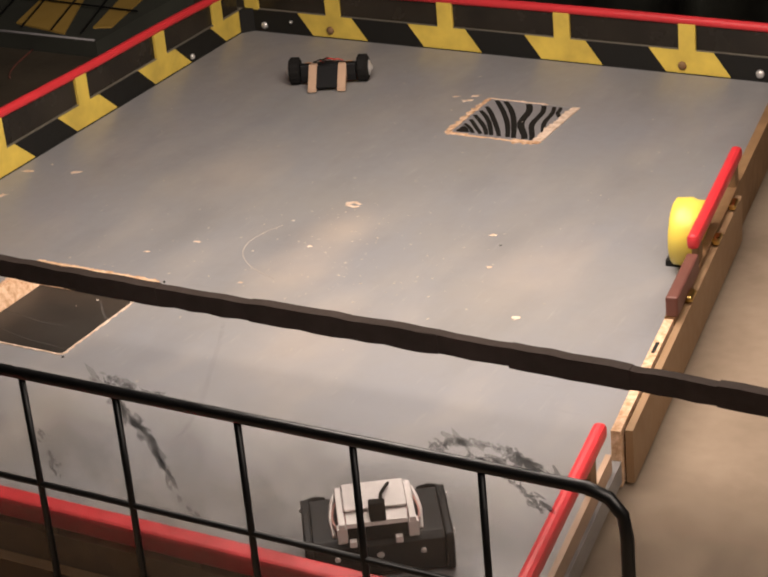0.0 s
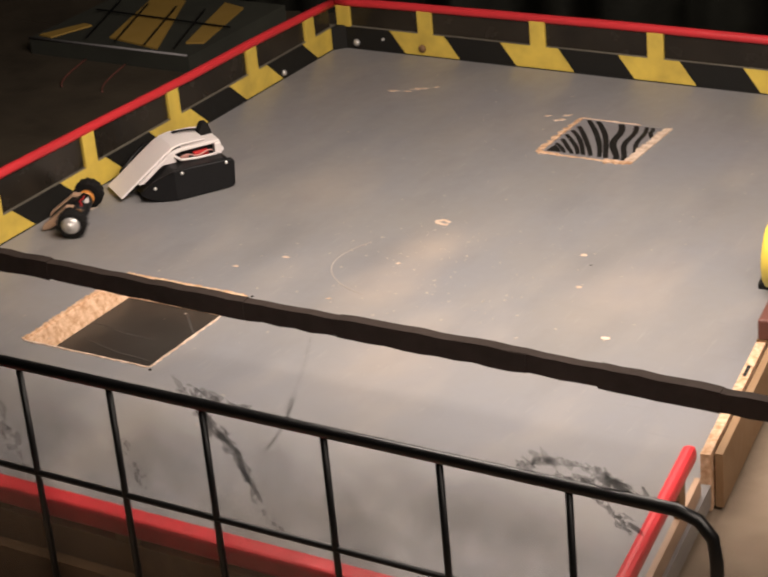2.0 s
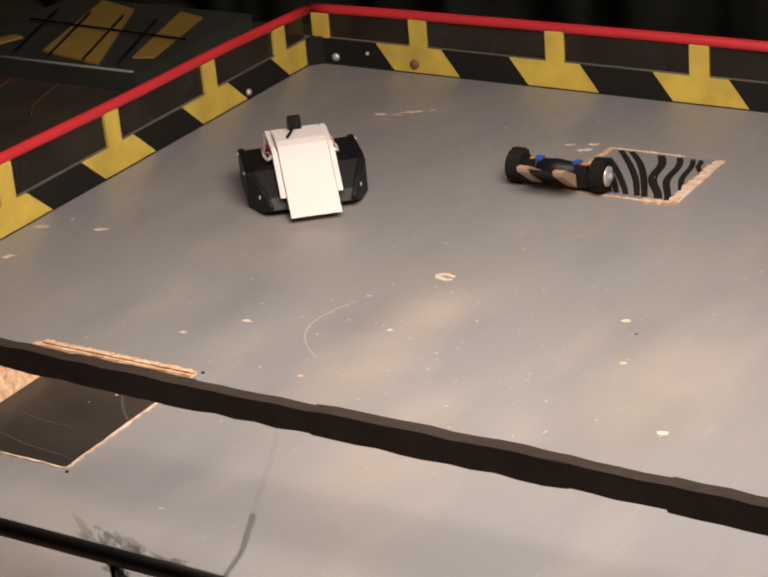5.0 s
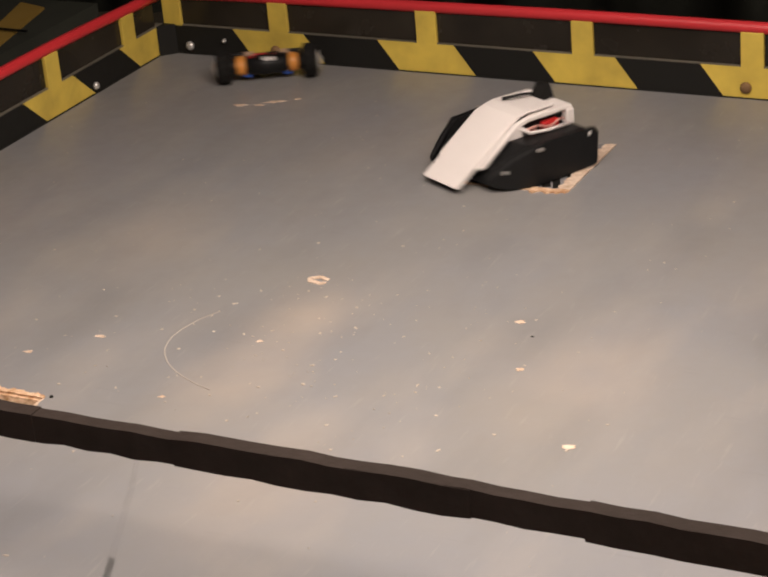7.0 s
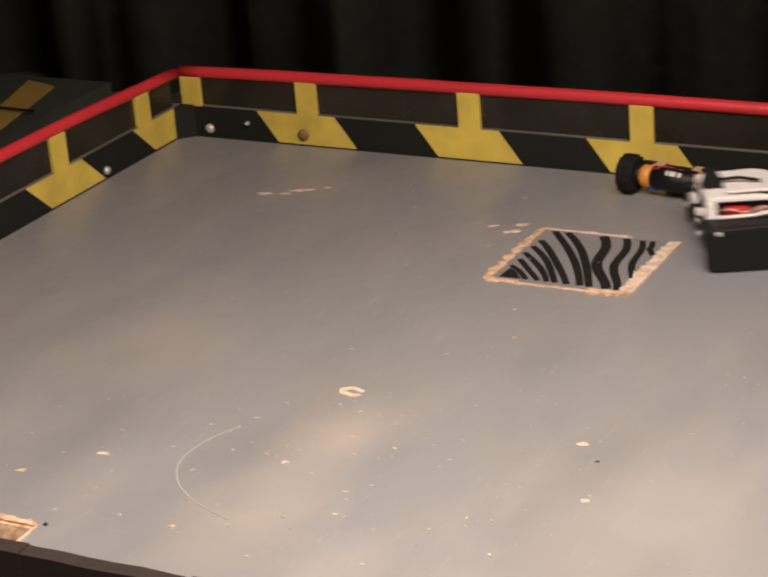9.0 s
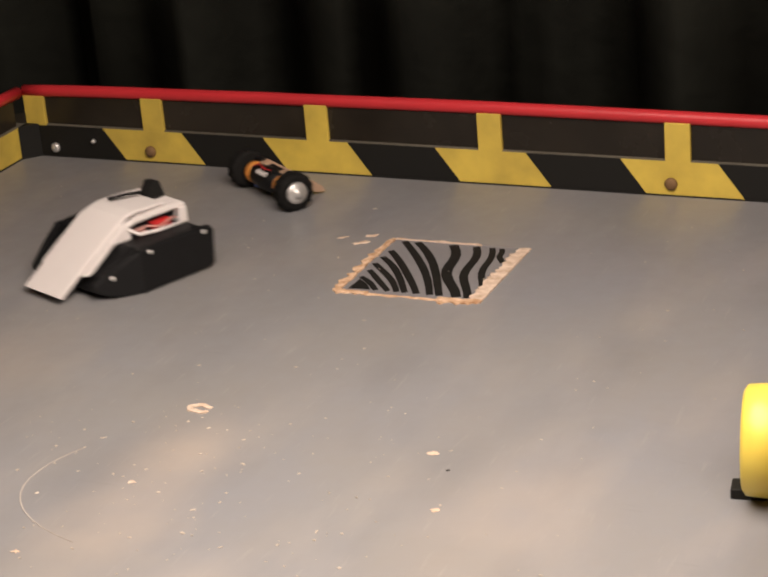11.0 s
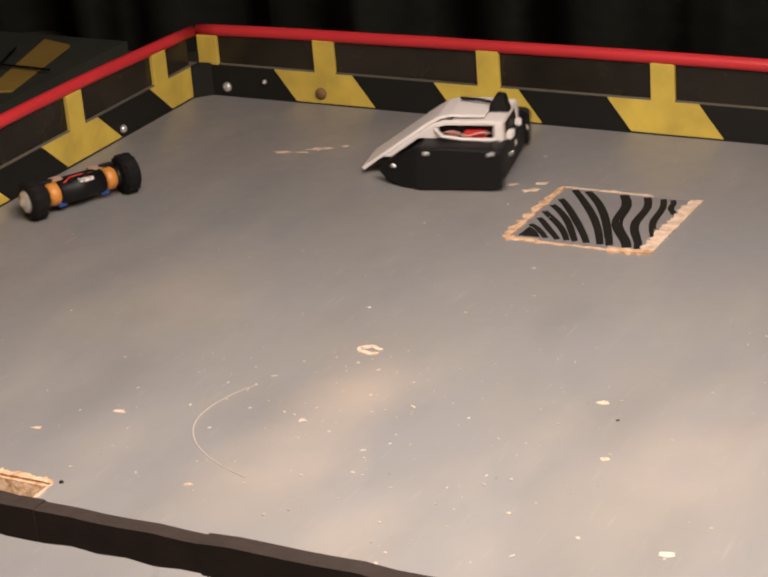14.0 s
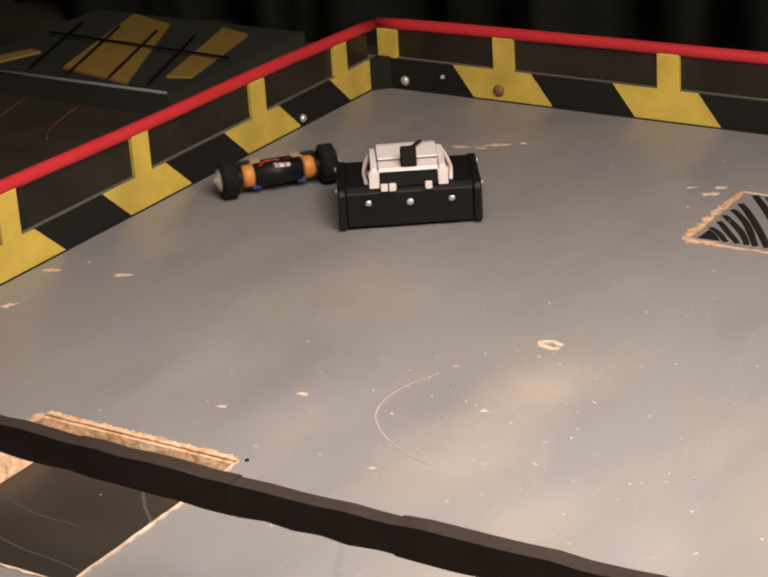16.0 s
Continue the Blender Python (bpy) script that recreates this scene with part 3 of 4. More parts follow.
for bx in (5.0, 6.0, 7.5):
    b = part("bracket", box(bx - 0.12, bx + 0.12, 0.13, 0.22, 0.33, 0.40), BRASS, right, "brass bracket", bevel=0.002)

disc = thing("bumper_disc", "round yellow plastic push button on the side wall", "button", at=pose(right_x(-5.9) * U - 0.003, -5.9 * U, 0.42 * U, 0, 0, TURN))
part("disc", lathe([(-0.023, 0.0), (-0.023, 0.027), (-0.021, 0.030), (-0.008, 0.031), (-0.004, 0.029), (0.004, 0.029)], 40, "x"), LEMON, disc, smooth=True)
part("foot", box(-0.03, -0.006, -0.008, 0.006, -0.033, -0.026, 1.0), BLACK, disc, "black stop under the disc", bevel=0.001)

# black taped top edge of the clear screen, built as a bar across the arena
def taped_length(x0, x1, over, seed):
    """One length of the bar between x0 and x1 in modules, with a ragged skin."""
    bm = bmesh.new()
    r2 = random.Random(seed)
    cols = []
    n = max(4, int((x1 - x0) * 5))
    for i in range(n + 1):
        x = x0 + (x1 - x0) * i / n
        w0, w1 = 0.022 * r2.random() + over, 0.018 * r2.random() + over
        sag = 0.012 * math.sin(x * 0.9)
        cols.append([bm.verts.new((x * U, y * U, z * U)) for y, z in ((-10.25 - over, 0.790 - w0 + sag), (-10.13 + over, 0.790 - w0 + sag), (-10.13 + over, 0.985 + w1 + sag), (-10.25 - over, 0.985 + w1 + sag))])
    for u, v in zip(cols, cols[1:]):
        for k in range(4):
            bm.faces.new((u[k], v[k], v[(k + 1) % 4], u[(k + 1) % 4]))
    bm.faces.new(cols[0])
    bm.faces.new(cols[-1][::-1])
    bmesh.ops.recalc_face_normals(bm, faces=bm.faces[:])
    return bm


strap = thing("bar", "black ragged taped edge of a clear screen, built as a bar across the arena", "bar")
part("core", taped_length(0.02, 13.9, 0.0, 11), STRAP, strap)
# post added out of view to hold the bar's end
part("upright", box(13.7, 13.9, -10.27, -10.11, ROOM_Z, 0.80), STRAP, strap)
for k, (a, b) in enumerate(((0.9, 2.6), (4.1, 5.4), (6.6, 8.9), (9.7, 11.0), (11.9, 13.6))):
    part("tape", taped_length(a, b, 0.007, 30 + k), STRAP, strap, "wrinkled black tape")

# ---- wire rack in front ----
rack = thing("wire_rack", "black coated wire rack panel standing before the arena", "wire rack")
RY = -14.4
top_pts = [(2.5, RY, 2.34), (12.45, RY, 2.38), (12.62, RY, 2.33), (12.73, RY, 2.2), (12.76, RY, 2.0), (12.76, RY, ROOM_Z)]
part("frame_bar", tube([Vector(p) * U for p in top_pts], 0.055 * U, 10), WIRE, rack, smooth=True)
part("cross_bar", tube([Vector((2.5, RY, 1.22)) * U, Vector((12.76, RY, 1.24)) * U], 0.03 * U, 8), WIRE, rack, smooth=True)
for bx in (2.8, 3.9, 5.0, 6.02, 7.05, 8.06, 9.3, 10.4, 11.55):
    part("bar", tube([Vector((bx, RY, 2.34)) * U, Vector((bx, RY, ROOM_Z)) * U], 0.032 * U, 8), WIRE, rack, smooth=True)



SY = RY + 0.06


def flake(bm, x, z, r, rng, stretch, turn):
    """A ragged spot of dirt on the upright sheet, in modules."""
    ring = []
    for k in range(9):
        a = 2 * math.pi * k / 9
        rr = r * (0.35 + 0.9 * rng.random())
        p, q = math.cos(a) * rr * stretch, math.sin(a) * rr
        ring.append(bm.verts.new(((x + p * math.cos(turn) - q * math.sin(turn)) * U, (SY - 0.012 - 0.004 * rng.random()) * U, (z + p * math.sin(turn) + q * math.cos(turn)) * U)))
    bm.faces.new(ring)


def smear(way, spread, size, count, seed):
    """Dirt strewn along a line of (x, z) points in modules, with a few thin strokes."""
    bm = bmesh.new()
    r4 = random.Random(seed)
    for k in range(count):
        a = r4.random() * (len(way) - 1)
        i = min(int(a), len(way) - 2)
        p, q = Vector(way[i]), Vector(way[i + 1])
        c = p.lerp(q, a - i)
        d = q - p
        flake(bm, c.x + r4.gauss(0, spread), c.y + r4.gauss(0, spread * 0.7), size * (0.4 + r4.random()), r4, 1 + 2.2 * r4.random(), math.atan2(d.y, d.x) + r4.gauss(0, 0.5))
    return bm


screen = thing("clear_screen", "hazy clear plastic sheet with black smears behind the wire rack", "plastic sheet")
sheet = part("sheet", box(2.6, 15.6, SY, SY + 0.02, ROOM_Z, 2.72), CLEAR, screen)
sheet.visible_shadow = False
for way, spread, size, count, material, seed in (
        (((7.95, 2.36), (8.12, 2.12), (8.34, 1.95)), 0.035, 0.032, 50, SOOT, 3),
        (((8.34, 1.95), (8.38, 1.75), (8.5, 1.58)), 0.018, 0.032, 22, SOOT, 4),
        (((7.85, 2.42), (8.2, 2.4), (8.5, 2.36)), 0.06, 0.04, 36, FAINT, 5),
        (((8.5, 1.58), (8.58, 1.35), (8.7, 1.2)), 0.03, 0.02, 12, FAINT, 6),
        (((11.1, 2.44), (11.45, 2.56), (11.75, 2.54), (12.0, 2.44)), 0.025, 0.035, 60, FAINT, 7),
        (((11.3, 2.38), (11.7, 2.42), (12.3, 2.36)), 0.045, 0.032, 60, SOOT, 8),
        (((11.75, 2.3), (11.95, 2.14), (12.1, 2.06)), 0.04, 0.024, 30, SOOT, 9),
        (((6.95, 2.0), (7.1, 1.7), (7.25, 1.3)), 0.03, 0.022, 16, FAINT, 10),
        (((5.6, 1.9), (5.75, 1.5), (5.8, 1.2)), 0.05, 0.03, 18, FAINT, 11)):
    tagged(part("smear", smear(way, spread, size, count, seed), material, screen), "dark greasy smear", kind="stuff")

# ---- beyond the left wall ----
stand = thing("display_platform", "dark slab with a white edge and mustard patches for lit floor beside the arena", "platform")
part("deck", box(-5.6, -2.2, -1.15, 1.7, ROOM_Z + 0.05, -0.02), CLOTH, stand)
part("edge_trim", tube([Vector((-5.6, -1.15, -0.01)) * U, Vector((-2.25, -1.12, -0.01)) * U], 0.022 * U, 8), PALE, stand, "pale edge trim", smooth=True)
# Lit bits of yellow floor, put in as mustard slabs on the deck.
for k, q in enumerate((((-4.15, -0.75), (-2.95, -1.0), (-4.1, 1.35), (-4.9, 1.6)), ((-2.65, -0.6), (-2.35, -0.5), (-2.8, 1.3), (-3.3, 1.45)), ((-5.5, -1.0), (-5.2, -1.05), (-4.9, -0.3), (-5.1, -0.25)))):
    part("board", prism(q, -0.02, 0.01, "z", U), MUSTARD, stand, "mustard patch standing in for lit floor")
# Thin bars for the dark grid lines across the patches.
for k in range(4):
    a = -5.2 + 0.62 * k
    part("bar", tube([Vector((a, 0.9, 0.05)) * U, Vector((a + 0.75, -1.0, 0.05)) * U], 0.016 * U, 6), WIRE, stand)
part("bar", tube([Vector((-5.3, 0.35, 0.05)) * U, Vector((-2.3, 0.2, 0.05)) * U], 0.016 * U, 6), WIRE, stand)
for k in range(2):
    pts = [Vector((-3.9 + 0.85 * k - 0.5 * a, -2.4 + 1.3 * a - 0.25 * math.sin(3 * a), ROOM_Z + 0.07)) * U for a in [i / 10 for i in range(11)]]
    tagged(part("red_cable", tube(pts, 0.016 * U, 6), MAROON, smooth=True), "thin red cable lying on the black matting", "cable")

# ---- robots ----


def screw(parent, m, r=0.002):
    part("screw", lathe([(0.0, r), (0.0008, r), (0.0014, r * 0.5)], 10, "z"), CHROME, parent, "silver screw head", at=m)


def taper(bm):
    """Narrow a hull towards its nose."""
    bmesh.ops.bisect_plane(bm, geom=bm.verts[:] + bm.edges[:] + bm.faces[:], plane_co=(0.012, 0, 0), plane_no=(1, 0, 0))
    for v in bm.verts:
        v.co.y *= 1 - 0.30 * max(0.0, v.co.x - 0.012) / 0.036
    return bm


def flipper_robot():
    bot = thing("flipper_robot", "small black combat robot with a white flipper plate on top", "robot")
    hull = [(-0.050, 0.003), (-0.052, 0.030), (-0.046, 0.034), (0.010, 0.034), (0.036, 0.016), (0.042, 0.006), (0.034, 0.002), (-0.044, 0.002)]
    part("body", taper(prism(hull, -0.046, 0.046, "y")), BODY, bot, bevel=0.001)
    side = [(-0.053, 0.003), (-0.055, 0.030), (-0.052, 0.034), (-0.010, 0.0355), (0.012, 0.034), (0.030, 0.025), (0.045, 0.014), (0.046, 0.010), (0.038, 0.004), (0.028, 0.0008), (0.012, 0.0008), (-0.046, 0.0008)]
    for y in (-1, 1):
        part("side_skirt", taper(prism(side, 0.046 * y, 0.052 * y, "y")), BODY, bot, "thick black side panel", bevel=0.0016)
        for x, z, w in ((-0.045, 0.031, 0.0522), (0.004, 0.031, 0.0522), (0.032, 0.017, 0.0432)):
            screw(bot, pose(x, w * y, z, -90 * y, 0, 0), 0.0018)
        screw(bot, pose(-0.0555, 0.03 * y, 0.024, 0, -90, 0), 0.0022)
        part("cover_bar", prism([(-0.050, 0.0455), (-0.049, 0.0490), (-0.004, 0.0485), (0.006, 0.0455), (0.044, 0.0180), (0.038, 0.0180), (0.004, 0.0425), (-0.006, 0.0450)], 0.0222 * y, 0.0270 * y, "y"), WHITE, bot, "white plastic cover frame", bevel=0.0008)
        part("cover_post", prism([(-0.050, 0.033), (-0.050, 0.0456), (-0.043, 0.0456), (-0.0425, 0.033)], 0.0212 * y, 0.0285 * y, "y"), WHITE, bot, "white plastic rear post", bevel=0.0006)
        part("cover_sill", tube([(-0.043, 0.0305 * y, 0.0350), (-0.02, 0.032 * y, 0.0358), (-0.004, 0.0305 * y, 0.0372), (0.002, 0.0275 * y, 0.0420)], 0.0015, 6), WHITE, bot, "white edge of the side opening", smooth=True)
        part("cover_block", prism([(0.000, 0.034), (0.000, 0.0430), (0.006, 0.0420), (0.018, 0.034)], 0.0218 * y, 0.0266 * y, "y"), WHITE, bot, "white plastic gusset", bevel=0.0006)
        part("side_opening", box(-0.0425, 0.006, 0.0176 * y, 0.0212 * y, 0.033, 0.0452, 1.0), BODY, bot, "dark inside of the cover")
        part("battery", box(-0.036, -0.020, 0.0214 * y, 0.0272 * y, 0.0345, 0.0405, 1.0), REDPART, bot, "red wrapped battery", bevel=0.0008)
        part("cell", box(-0.014, -0.006, 0.0214 * y, 0.0262 * y, 0.0348, 0.0385, 1.0), PINK, bot, "pink wrapped cell", bevel=0.0006)
        wires = [(-0.04 + 0.004 * i, (0.0285 + 0.0022 * math.sin(i * 0.45)) * y, 0.0395 + 0.0015 * math.sin(i * 1.1)) for i in range(10)]
        part("wire", tube(wires, 0.0008, 6), PINK, bot, "pink wire", smooth=True)
    part("cover_deck", prism([(-0.050, 0.0458), (-0.049, 0.0487), (-0.010, 0.0480), (-0.010, 0.0455)], -0.0214, 0.0214, "y"), WHITE, bot, "white plastic deck")
    part("rear_plate", prism([(-0.0495, 0.034), (-0.0485, 0.0456), (-0.046, 0.0456), (-0.046, 0.034)], -0.0208, 0.0208, "y"), BODY, bot)
    part("aerial", prism([(-0.050, 0.0485), (-0.033, 0.0485), (-0.036, 0.056), (-0.040, 0.0625), (-0.046, 0.0620)], -0.0065, 0.005, "y"), RUBBER, bot, "black rubber fin", bevel=0.0012)
    part("aerial_wire", tube([(-0.036, -0.003, 0.0545), (-0.024, -0.005, 0.0560), (-0.014, -0.009, 0.0552), (-0.010, -0.011, 0.0548)], 0.0013, 6), RUBBER, bot, smooth=True)
    screw(bot, pose(-0.0525, 0.0, 0.022, 0, -90, 0), 0.0026)
    for y in (-0.014, 0.012, 0.018):
        part("terminal", box(-0.055, -0.05, y - 0.0025, y + 0.0025, 0.032, 0.037, 1.0), WHITE, bot, bevel=0.0006)
    flip = new("flipper")
    flip.parent = bot
    flip.matrix_basis = pose(-0.035, 0, 0.048)
    plate = [(0.0, 0.002), (0.0, 0.0038), (0.026, 0.0045), (0.036, 0.0025), (0.046, -0.0035), (0.099, -0.0415), (0.0965, -0.043), (0.044, -0.0055), (0.034, 0.0004), (0.026, 0.0022)]
    part("plate", prism(plate, -0.0218, 0.0218, "y"), WHITE, flip, "white bent plate", bevel=0.0006)
    for y in (-1, 1):
        part("runner", prism([(0.046, -0.0075), (0.042, -0.012), (0.085, -0.040), (0.093, -0.0415)], 0.016 * y, 0.0185 * y, "y"), BODY, flip)
    return bot, flip


def lower(bot, k):
    """Bring a model's heights to scale."""
    for o in bot.children_recursive:
        m = o.matrix_basis.copy()
        if o.type == "MESH":
            turn = m.to_3x3().to_4x4()
            o.data.transform(turn.inverted() @ Matrix.Diagonal((1, 1, k, 1)) @ turn)
        m.translation.z *= k
        o.matrix_basis = m


def axle_robot():
    bot = thing("axle_robot", "small two-wheeled combat robot with black tyres and orange motors", "robot")
    R = 0.0152
    body = part("body", lathe([(-0.019, 0.007), (-0.018, 0.0088), (-0.004, 0.0092), (-0.003, 0.0098), (0.006, 0.0098), (0.007, 0.0092), (0.018, 0.0088), (0.019, 0.007)], 20, "y"), BODY, bot, "black wrapped tube body", at=pose(0, 0, R), smooth=True)
    for y, w, x in ((-0.0065, 0.0030, -0.0088), (-0.002, 0.0045, -0.0094), (0.0040, 0.0016, -0.0092)):
        part("label_mark", box(x, x + 0.0045, y, y + w, 0.0060, 0.0084, 1.0), WHITE, body, "pale torn label", at=pose(0, 0, 0, 6, 0, 8))
    for k, (y0, y1) in enumerate(((-0.014, 0.012), (-0.010, 0.016), (-0.017, 0.004))):
        pts = [(-0.006 + 0.002 * k + 0.0015 * math.sin(i * 1.3 + k), y0 + (y1 - y0) * i / 8, 0.0088 + 0.0022 * math.sin(math.pi * i / 8) + 0.0006 * math.sin(i * 2.1 + k)) for i in range(9)]
        part("wire", tube(pts, 0.0007, 6), (RUBBER, REDPART, RUBBER)[k], body, "thin wire", smooth=True)
    for y in (-0.0215, 0.0145):
        part("cell", box(-0.004, 0.004, y, y + 0.007, -0.0105, -0.0065, 1.0), BLUE, body, "blue wrapped cell", bevel=0.001)
    for s in (-1, 1):
        part("motor", lathe([(0.0195 * s, 0.0075), (0.0205 * s, 0.0088), (0.0265 * s, 0.0088), (0.0275 * s, 0.0076), (0.0285 * s, 0.0070)], 18, "y"), ORANGE, bot, "orange wrapped motor", at=pose(0, 0, R), smooth=True)
        part("collar", lathe([(0.0285 * s, 0.0075), (0.033 * s, 0.0075)], 16, "y"), BODY, bot, "black motor collar", at=pose(0, 0, R), smooth=True)
        part("motor_shield", prism([(0.004, 0.006), (0.0105, 0.004), (0.012, 0.012), (0.0105, 0.0245), (0.004, 0.0255)], 0.0195 * s, 0.0315 * s, "y"), BODY, bot, "black shield before the motor", bevel=0.0008)
        prof = [(0.032 * s, 0.006), (0.0325 * s, R - 0.0025), (0.0345 * s, R - 0.0003), (0.039 * s, R), (0.0435 * s, R - 0.0003), (0.0455 * s, R - 0.0025), (0.046 * s, 0.0095), (0.044 * s, 0.0085)]
        wheel = part("tyre", lathe(prof, 28, "y"), RUBBER, bot, "black rubber tyre", at=pose(0, 0, R))
        part("hub", lathe([(0.044 * s, 0.0092), (0.0466 * s, 0.0086), (0.0478 * s, 0.0058), (0.0482 * s, 0.0032), (0.0498 * s, 0.003), (0.0500 * s, 0.001)], 20, "y"), CHROME, wheel, "domed silver wheel hub", smooth=True)
        for k in range(14):
            m = pose(0, 0.039 * s, 0) @ pose(0, 0, 0, 0, 360 / 14 * k, 0) @ pose(0, 0, R - 0.0002)
            part("tread", box(-0.0012, 0.0012, -0.005, 0.005, -0.001, 0.0005, 1.0), RUBBER, wheel, at=m)
        part("prong", prism([(0.002, 0.024), (0.010, 0.025), (0.036, 0.006), (0.037, 0.0015), (0.030, 0.002), (0.008, 0.014)], 0.0120 * s, 0.0215 * s, "y"), TAN, bot, "tan wedge plate", bevel=0.0006)
    part("centre_plate", prism([(0.004, 0.022), (0.010, 0.023), (0.033, 0.006), (0.032, 0.004), (0.008, 0.016)], -0.012, 0.012, "y"), BODY, bot, "black centre plate")
    return bot


flipper_bot, flipper = flipper_robot()
lower(flipper_bot, 0.95)
axle_bot = axle_robot()

FLIPPER_BOT_ROWS = [
    (0, 0.7109, -0.9502, 123.8),
    (0.5, 0.7064, -0.9487, 123.8),
    (0.8, 0.5136, -0.7125, 138.8),
    (1, 0.358, -0.576, 148.7),
    (1.2, 0.2042, -0.461, 154.2),
    (1.5, 0.052, -0.411, 89.8),
    (1.7, 0.061, -0.3978, 25.4),
    (1.8, 0.0663, -0.3978, -29.2),
    (1.9, 0.077, -0.4031, -78.9),
    (2, 0.07, -0.439, -123.6),
    (2.2, 0.0632, -0.4397, -123.2),
    (2.5, 0.047, -0.515, -92.6),
    (2.7, 0.0511, -0.5654, -62.5),
    (2.85, 0.1006, -0.5715, -12.5),
    (3, 0.1554, -0.5784, 42.6),
    (3.1, 0.16, -0.5563, 72.6),
    (3.2, 0.1593, -0.5319, 92.7),
    (3.3, 0.1524, -0.5128, 112.7),
    (3.5, 0.117, -0.411, 135.8),
    (3.6, 0.032, -0.3589, 181.8),
    (3.8, 0.0221, -0.3162, 206.7),
    (4, 0.063, -0.351, 221.6),
    (4.2, 0.144, -0.3383, 261.6),
    (5.3, 0.1981, -0.32, 320),
    (6.3, 0.3086, -0.3086, 373.4),
    (6.5, 0.395, -0.212, 358),
    (6.7, 0.429, -0.1943, 312.4),
    (7, 0.4382, -0.1958, 241.5),
    (7.1, 0.4183, -0.1775, 186.5),
    (7.2, 0.3917, -0.1547, 136.5),
    (7.5, 0.276, -0.046, 137),
    (8, 0.241, -0.05, 115.8),
    (8.2, 0.237, -0.03, 116),
    (8.35, 0.2995, -0.1227, 78.2),
    (8.5, 0.342, -0.166, 40.4),
    (8.7, 0.378, -0.1532, 30),
    (9, 0.5677, -0.1113, 27.2),
    (9.2, 0.6241, -0.1181, -19.2),
    (9.35, 0.6294, -0.112, -75.3),
    (9.5, 0.62, -0.104, -116.4),
    (9.7, 0.618, -0.0724, -77.1),
    (10.3, 0.4572, -0.2438, -76.6),
    (10.9, 0.2591, -0.2438, -106.1),
    (11.8, 0.0221, -0.0427, -163.3),
    (12, 0.066, -0.089, -178.5),
    (12.1, 0.0861, -0.1021, -198),
    (12.2, 0.1036, -0.1029, -252.5),
    (12.3, 0.1234, -0.1074, -332),
    (12.4, 0.109, -0.1311, -386.5),
    (12.5, 0.09, -0.156, -436),
    (12.8, 0.0991, -0.1676, -443.6),
    (13, 0.128, -0.316, -429),
    (13.15, 0.1768, -0.3444, -374.2),
    (13.3, 0.2355, -0.3703, -312.4),
    (13.5, 0.2324, -0.3467, -322.6),
    (13.65, 0.2598, -0.24, -292.5),
    (13.8, 0.2957, -0.1692, -252.4),
    (14, 0.297, -0.113, -167.3),
    (14.3, 0.2515, -0.1265, -135.2),
    (14.5, 0.162, -0.168, -132.1),
    (14.8, 0.0846, -0.2149, -125.6),
    (15, 0.08, -0.207, -155.6),
    (15.5, 0.108, -0.199, -157.5),
    (15.75, 0.1516, -0.2286, -197.8),
    (16, 0.1805, -0.2465, -236),
]
FLIPPER_ROWS = [
    (0, 0),
    (3, 0),
    (3.1, 20),
    (3.2, 60),
    (3.3, 85),
    (3.5, 82),
    (3.6, 40),
    (3.8, 10),
    (4, 3),
    (4.2, 0),
    (10.9, 0),
    (11.8, 5),
    (12, 9),
    (12.1, 8),
    (12.2, 2),
    (12.3, 0),
    (16, 0),
]
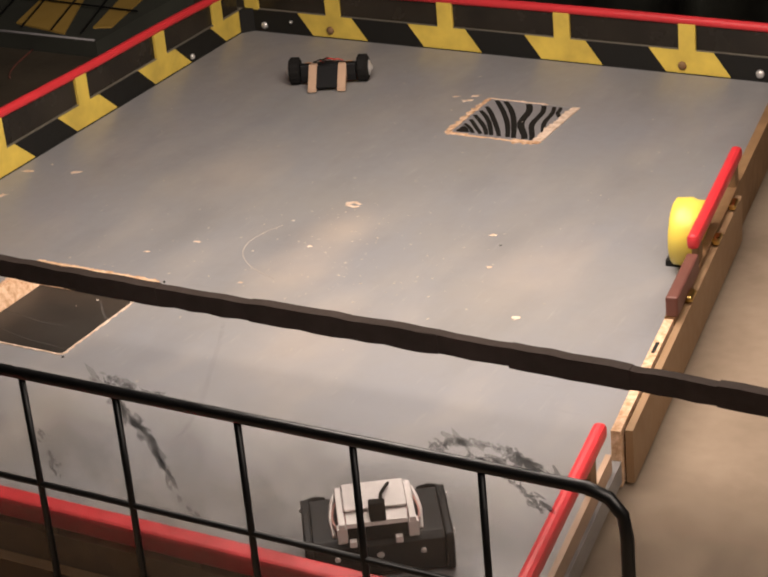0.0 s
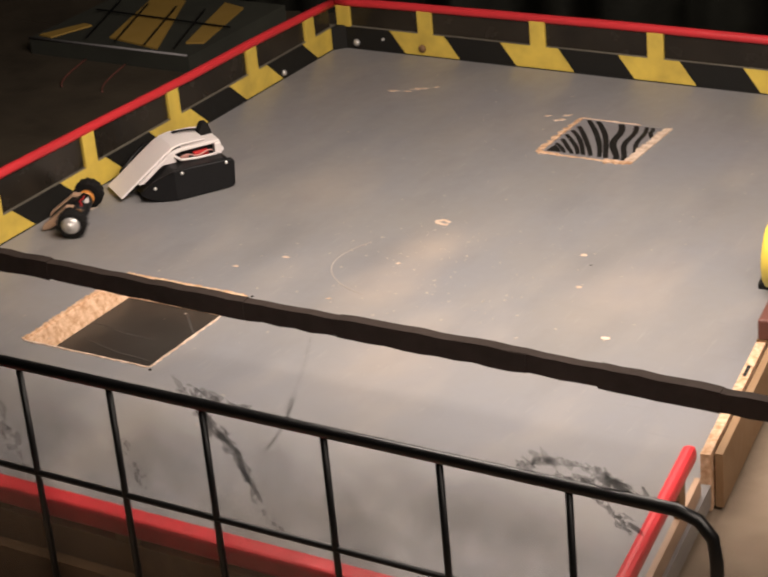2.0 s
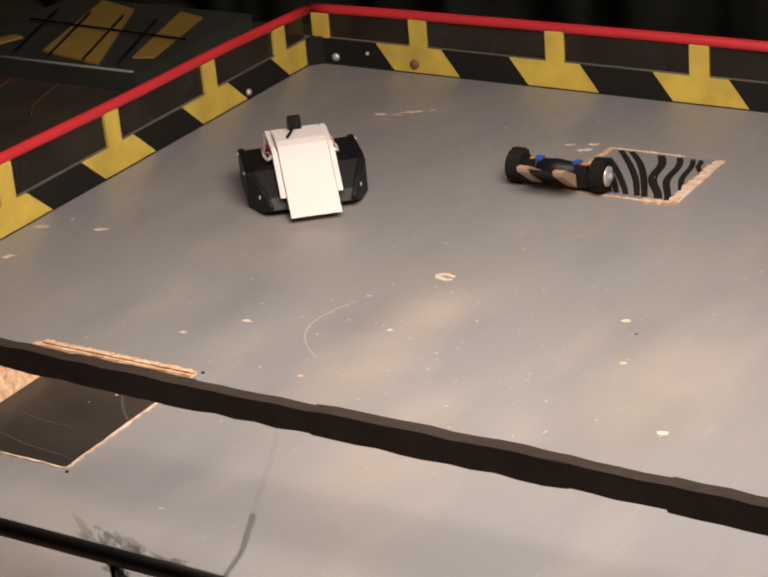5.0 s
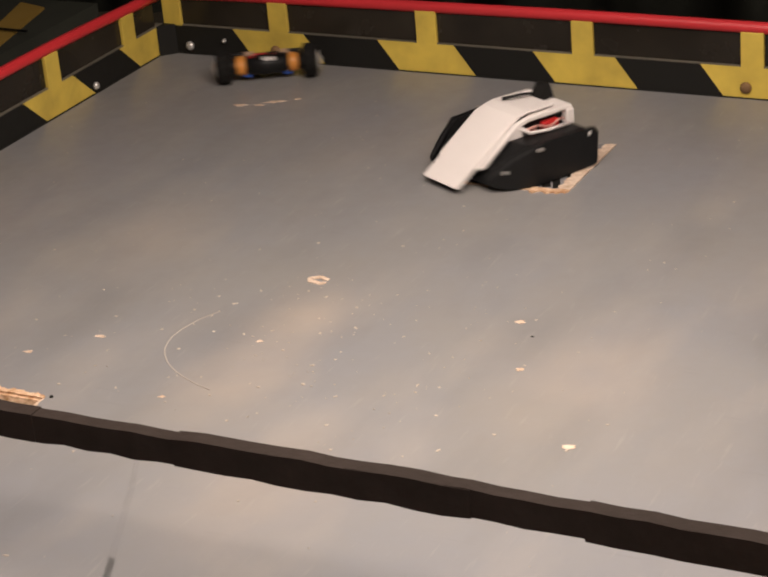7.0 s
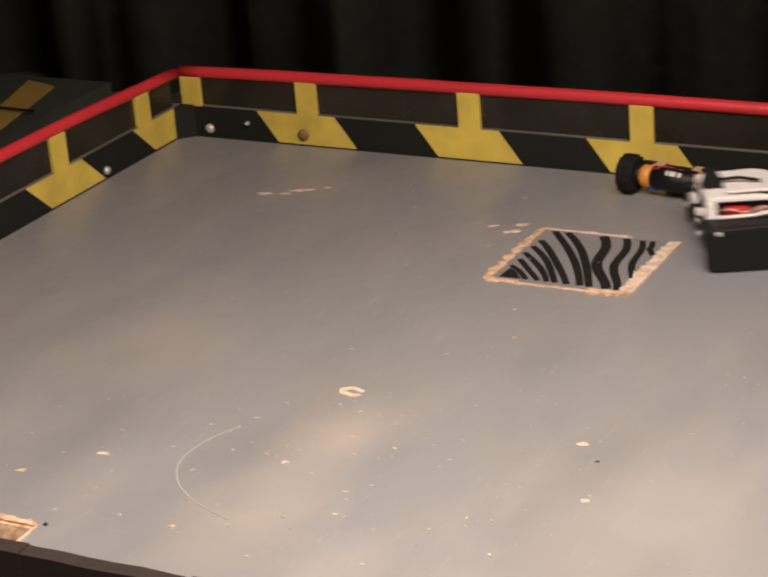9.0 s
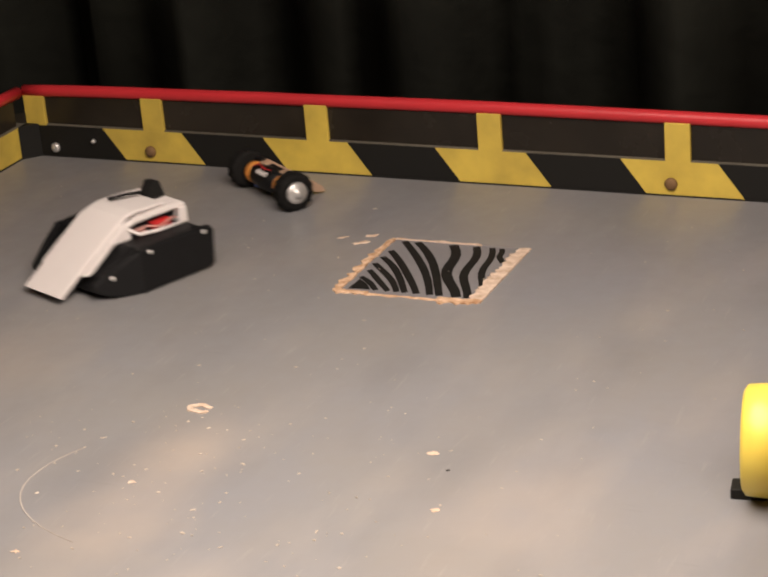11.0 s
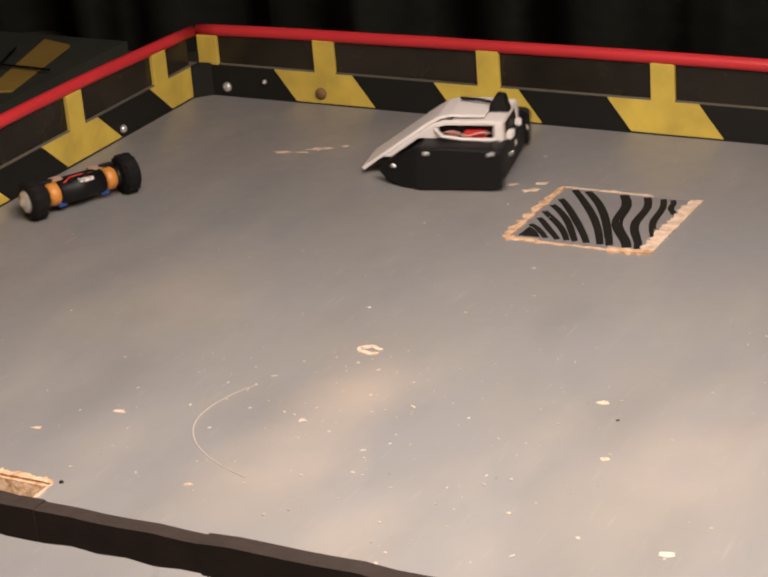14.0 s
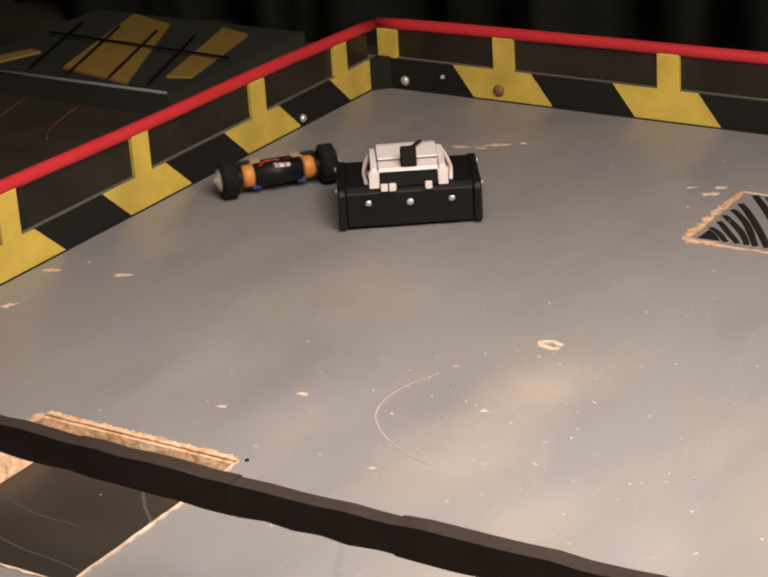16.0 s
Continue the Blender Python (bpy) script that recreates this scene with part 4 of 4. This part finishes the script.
AXLE_BOT_ROWS = [
    (0, 0.1974, -0.1326, 0, 0, 293.8),
    (0.5, 0.1859, -0.1593, 0, 0, 296.8),
    (0.8, 0.205, -0.224, 0, 0, 298.8),
    (1, 0.221, -0.2697, 0, 0, 303.7),
    (1.2, 0.2149, -0.3018, 0, 0, 329.2),
    (1.35, 0.1775, -0.4359, 0.0076, 30, 279.5),
    (1.5, 0.148, -0.535, 0.0076, 0, 229.8),
    (1.7, 0.0411, -0.5707, 0, 0, 200.4),
    (1.9, 0.0587, -0.5738, 0, 0, 201.1),
    (2, 0.043, -0.556, 0, 0, 206.4),
    (2.2, 0.0861, -0.5524, 0, 0, 271.8),
    (2.5, 0.1189, -0.5441, 0, 0, 322.4),
    (2.7, 0.1372, -0.5372, 0, 0, 352.5),
    (3, 0.1798, -0.5067, 0, 0, 382.6),
    (3.1, 0.1829, -0.4602, 0.0152, 20, 352.6),
    (3.2, 0.1554, -0.3734, 0.0305, 70, 332.7),
    (3.3, 0.1669, -0.3338, 0.0343, 130, 317.7),
    (3.5, 0.1768, -0.3071, 0, 180, 301.8),
    (4, 0.1273, -0.2088, 0, 180, 301.6),
    (4.2, 0.1074, -0.1699, 0, 180, 299.6),
    (5, 0.3962, -0.2286, 0, 180, 270.4),
    (5.3, 0.4115, -0.2438, 0.0305, 230, 250),
    (5.6, 0.4191, -0.2438, 0.0152, 300, 229.5),
    (5.8, 0.4191, -0.2438, 0, 360, 219.2),
    (6.3, 0.4702, -0.2888, 0, 360, 213.4),
    (6.5, 0.435, -0.288, 0, 360, 218),
    (6.6, 0.3993, -0.2774, 0, 360, 167.7),
    (6.7, 0.3399, -0.2515, 0, 360, 122.4),
    (7, 0.141, -0.05, 0, 360, 118.5),
    (7.2, 0.112, -0.0587, 0, 360, 121.5),
    (7.5, 0.1318, -0.0655, 0, 360, 166.4),
    (8, 0.123, -0.087, 0, 360, 152.8),
    (8.2, 0.125, -0.0732, 0, 360, 148),
    (8.35, 0.237, -0.0754, 0.0229, 360, 128.2),
    (8.5, 0.3162, -0.0747, 0.0152, 360, 108.4),
    (8.7, 0.4641, -0.0389, 0, 360, 88),
    (9, 0.471, -0.042, 0, 360, 82.2),
    (9.2, 0.4549, -0.0617, 0, 360, 75.8),
    (9.5, 0.437, -0.108, 0, 360, 48),
    (9.7, 0.4237, -0.0831, 0, 360, 82.9),
    (10.7, 0.3277, -0.0686, 0, 360, 63.7),
    (11.8, 0.1387, -0.045, 0, 360, 34.7),
    (12, 0.145, -0.055, 0, 360, 26.5),
    (12.15, 0.2408, -0.0541, 0.0229, 330, -12.8),
    (12.3, 0.2934, -0.0351, 0.0229, 300, -52),
    (12.5, 0.317, -0.028, 0.0076, 345, -76),
    (12.8, 0.3231, -0.0663, 0, 360, -81.6),
    (13, 0.3117, -0.077, 0, 360, -84),
    (13.3, 0.2758, -0.141, 0, 360, -112.4),
    (13.5, 0.09, -0.201, 0, 360, -152.6),
    (13.8, 0.0213, -0.2362, 0, 360, -147.4),
    (13.9, 0.0419, -0.253, 0, 360, -177.4),
    (14, 0.0625, -0.2667, 0, 360, -207.3),
    (14.3, 0.0671, -0.2918, 0, 360, -226.2),
    (14.5, 0.061, -0.2888, 0, 360, -226.1),
    (14.8, 0.0587, -0.2949, 0, 360, -222.6),
    (15, 0.11, -0.357, 0, 360, -249.6),
    (15.5, 0.112, -0.2865, 0, 360, -237.5),
    (16, 0.0716, -0.2591, 0, 360, -221),
]


def motions():
    walk(flipper_bot, [(t, pose(x, y, 0, 0, 0, a)) for t, x, y, a in FLIPPER_BOT_ROWS])
    walk(flipper, [(t, pose(-0.035, 0, 0.0456, 0, -o, 0)) for t, o in FLIPPER_ROWS])
    rows = []
    for t, x, y, z, r, a in AXLE_BOT_ROWS:
        m = pose(x, y, z + 0.0152, 0, 0, a) @ pose(0, 0, 0, r, 0, 0) @ pose(0, 0, -0.0152)
        rows.append((t, m))
    walk(axle_bot, rows)


motions()
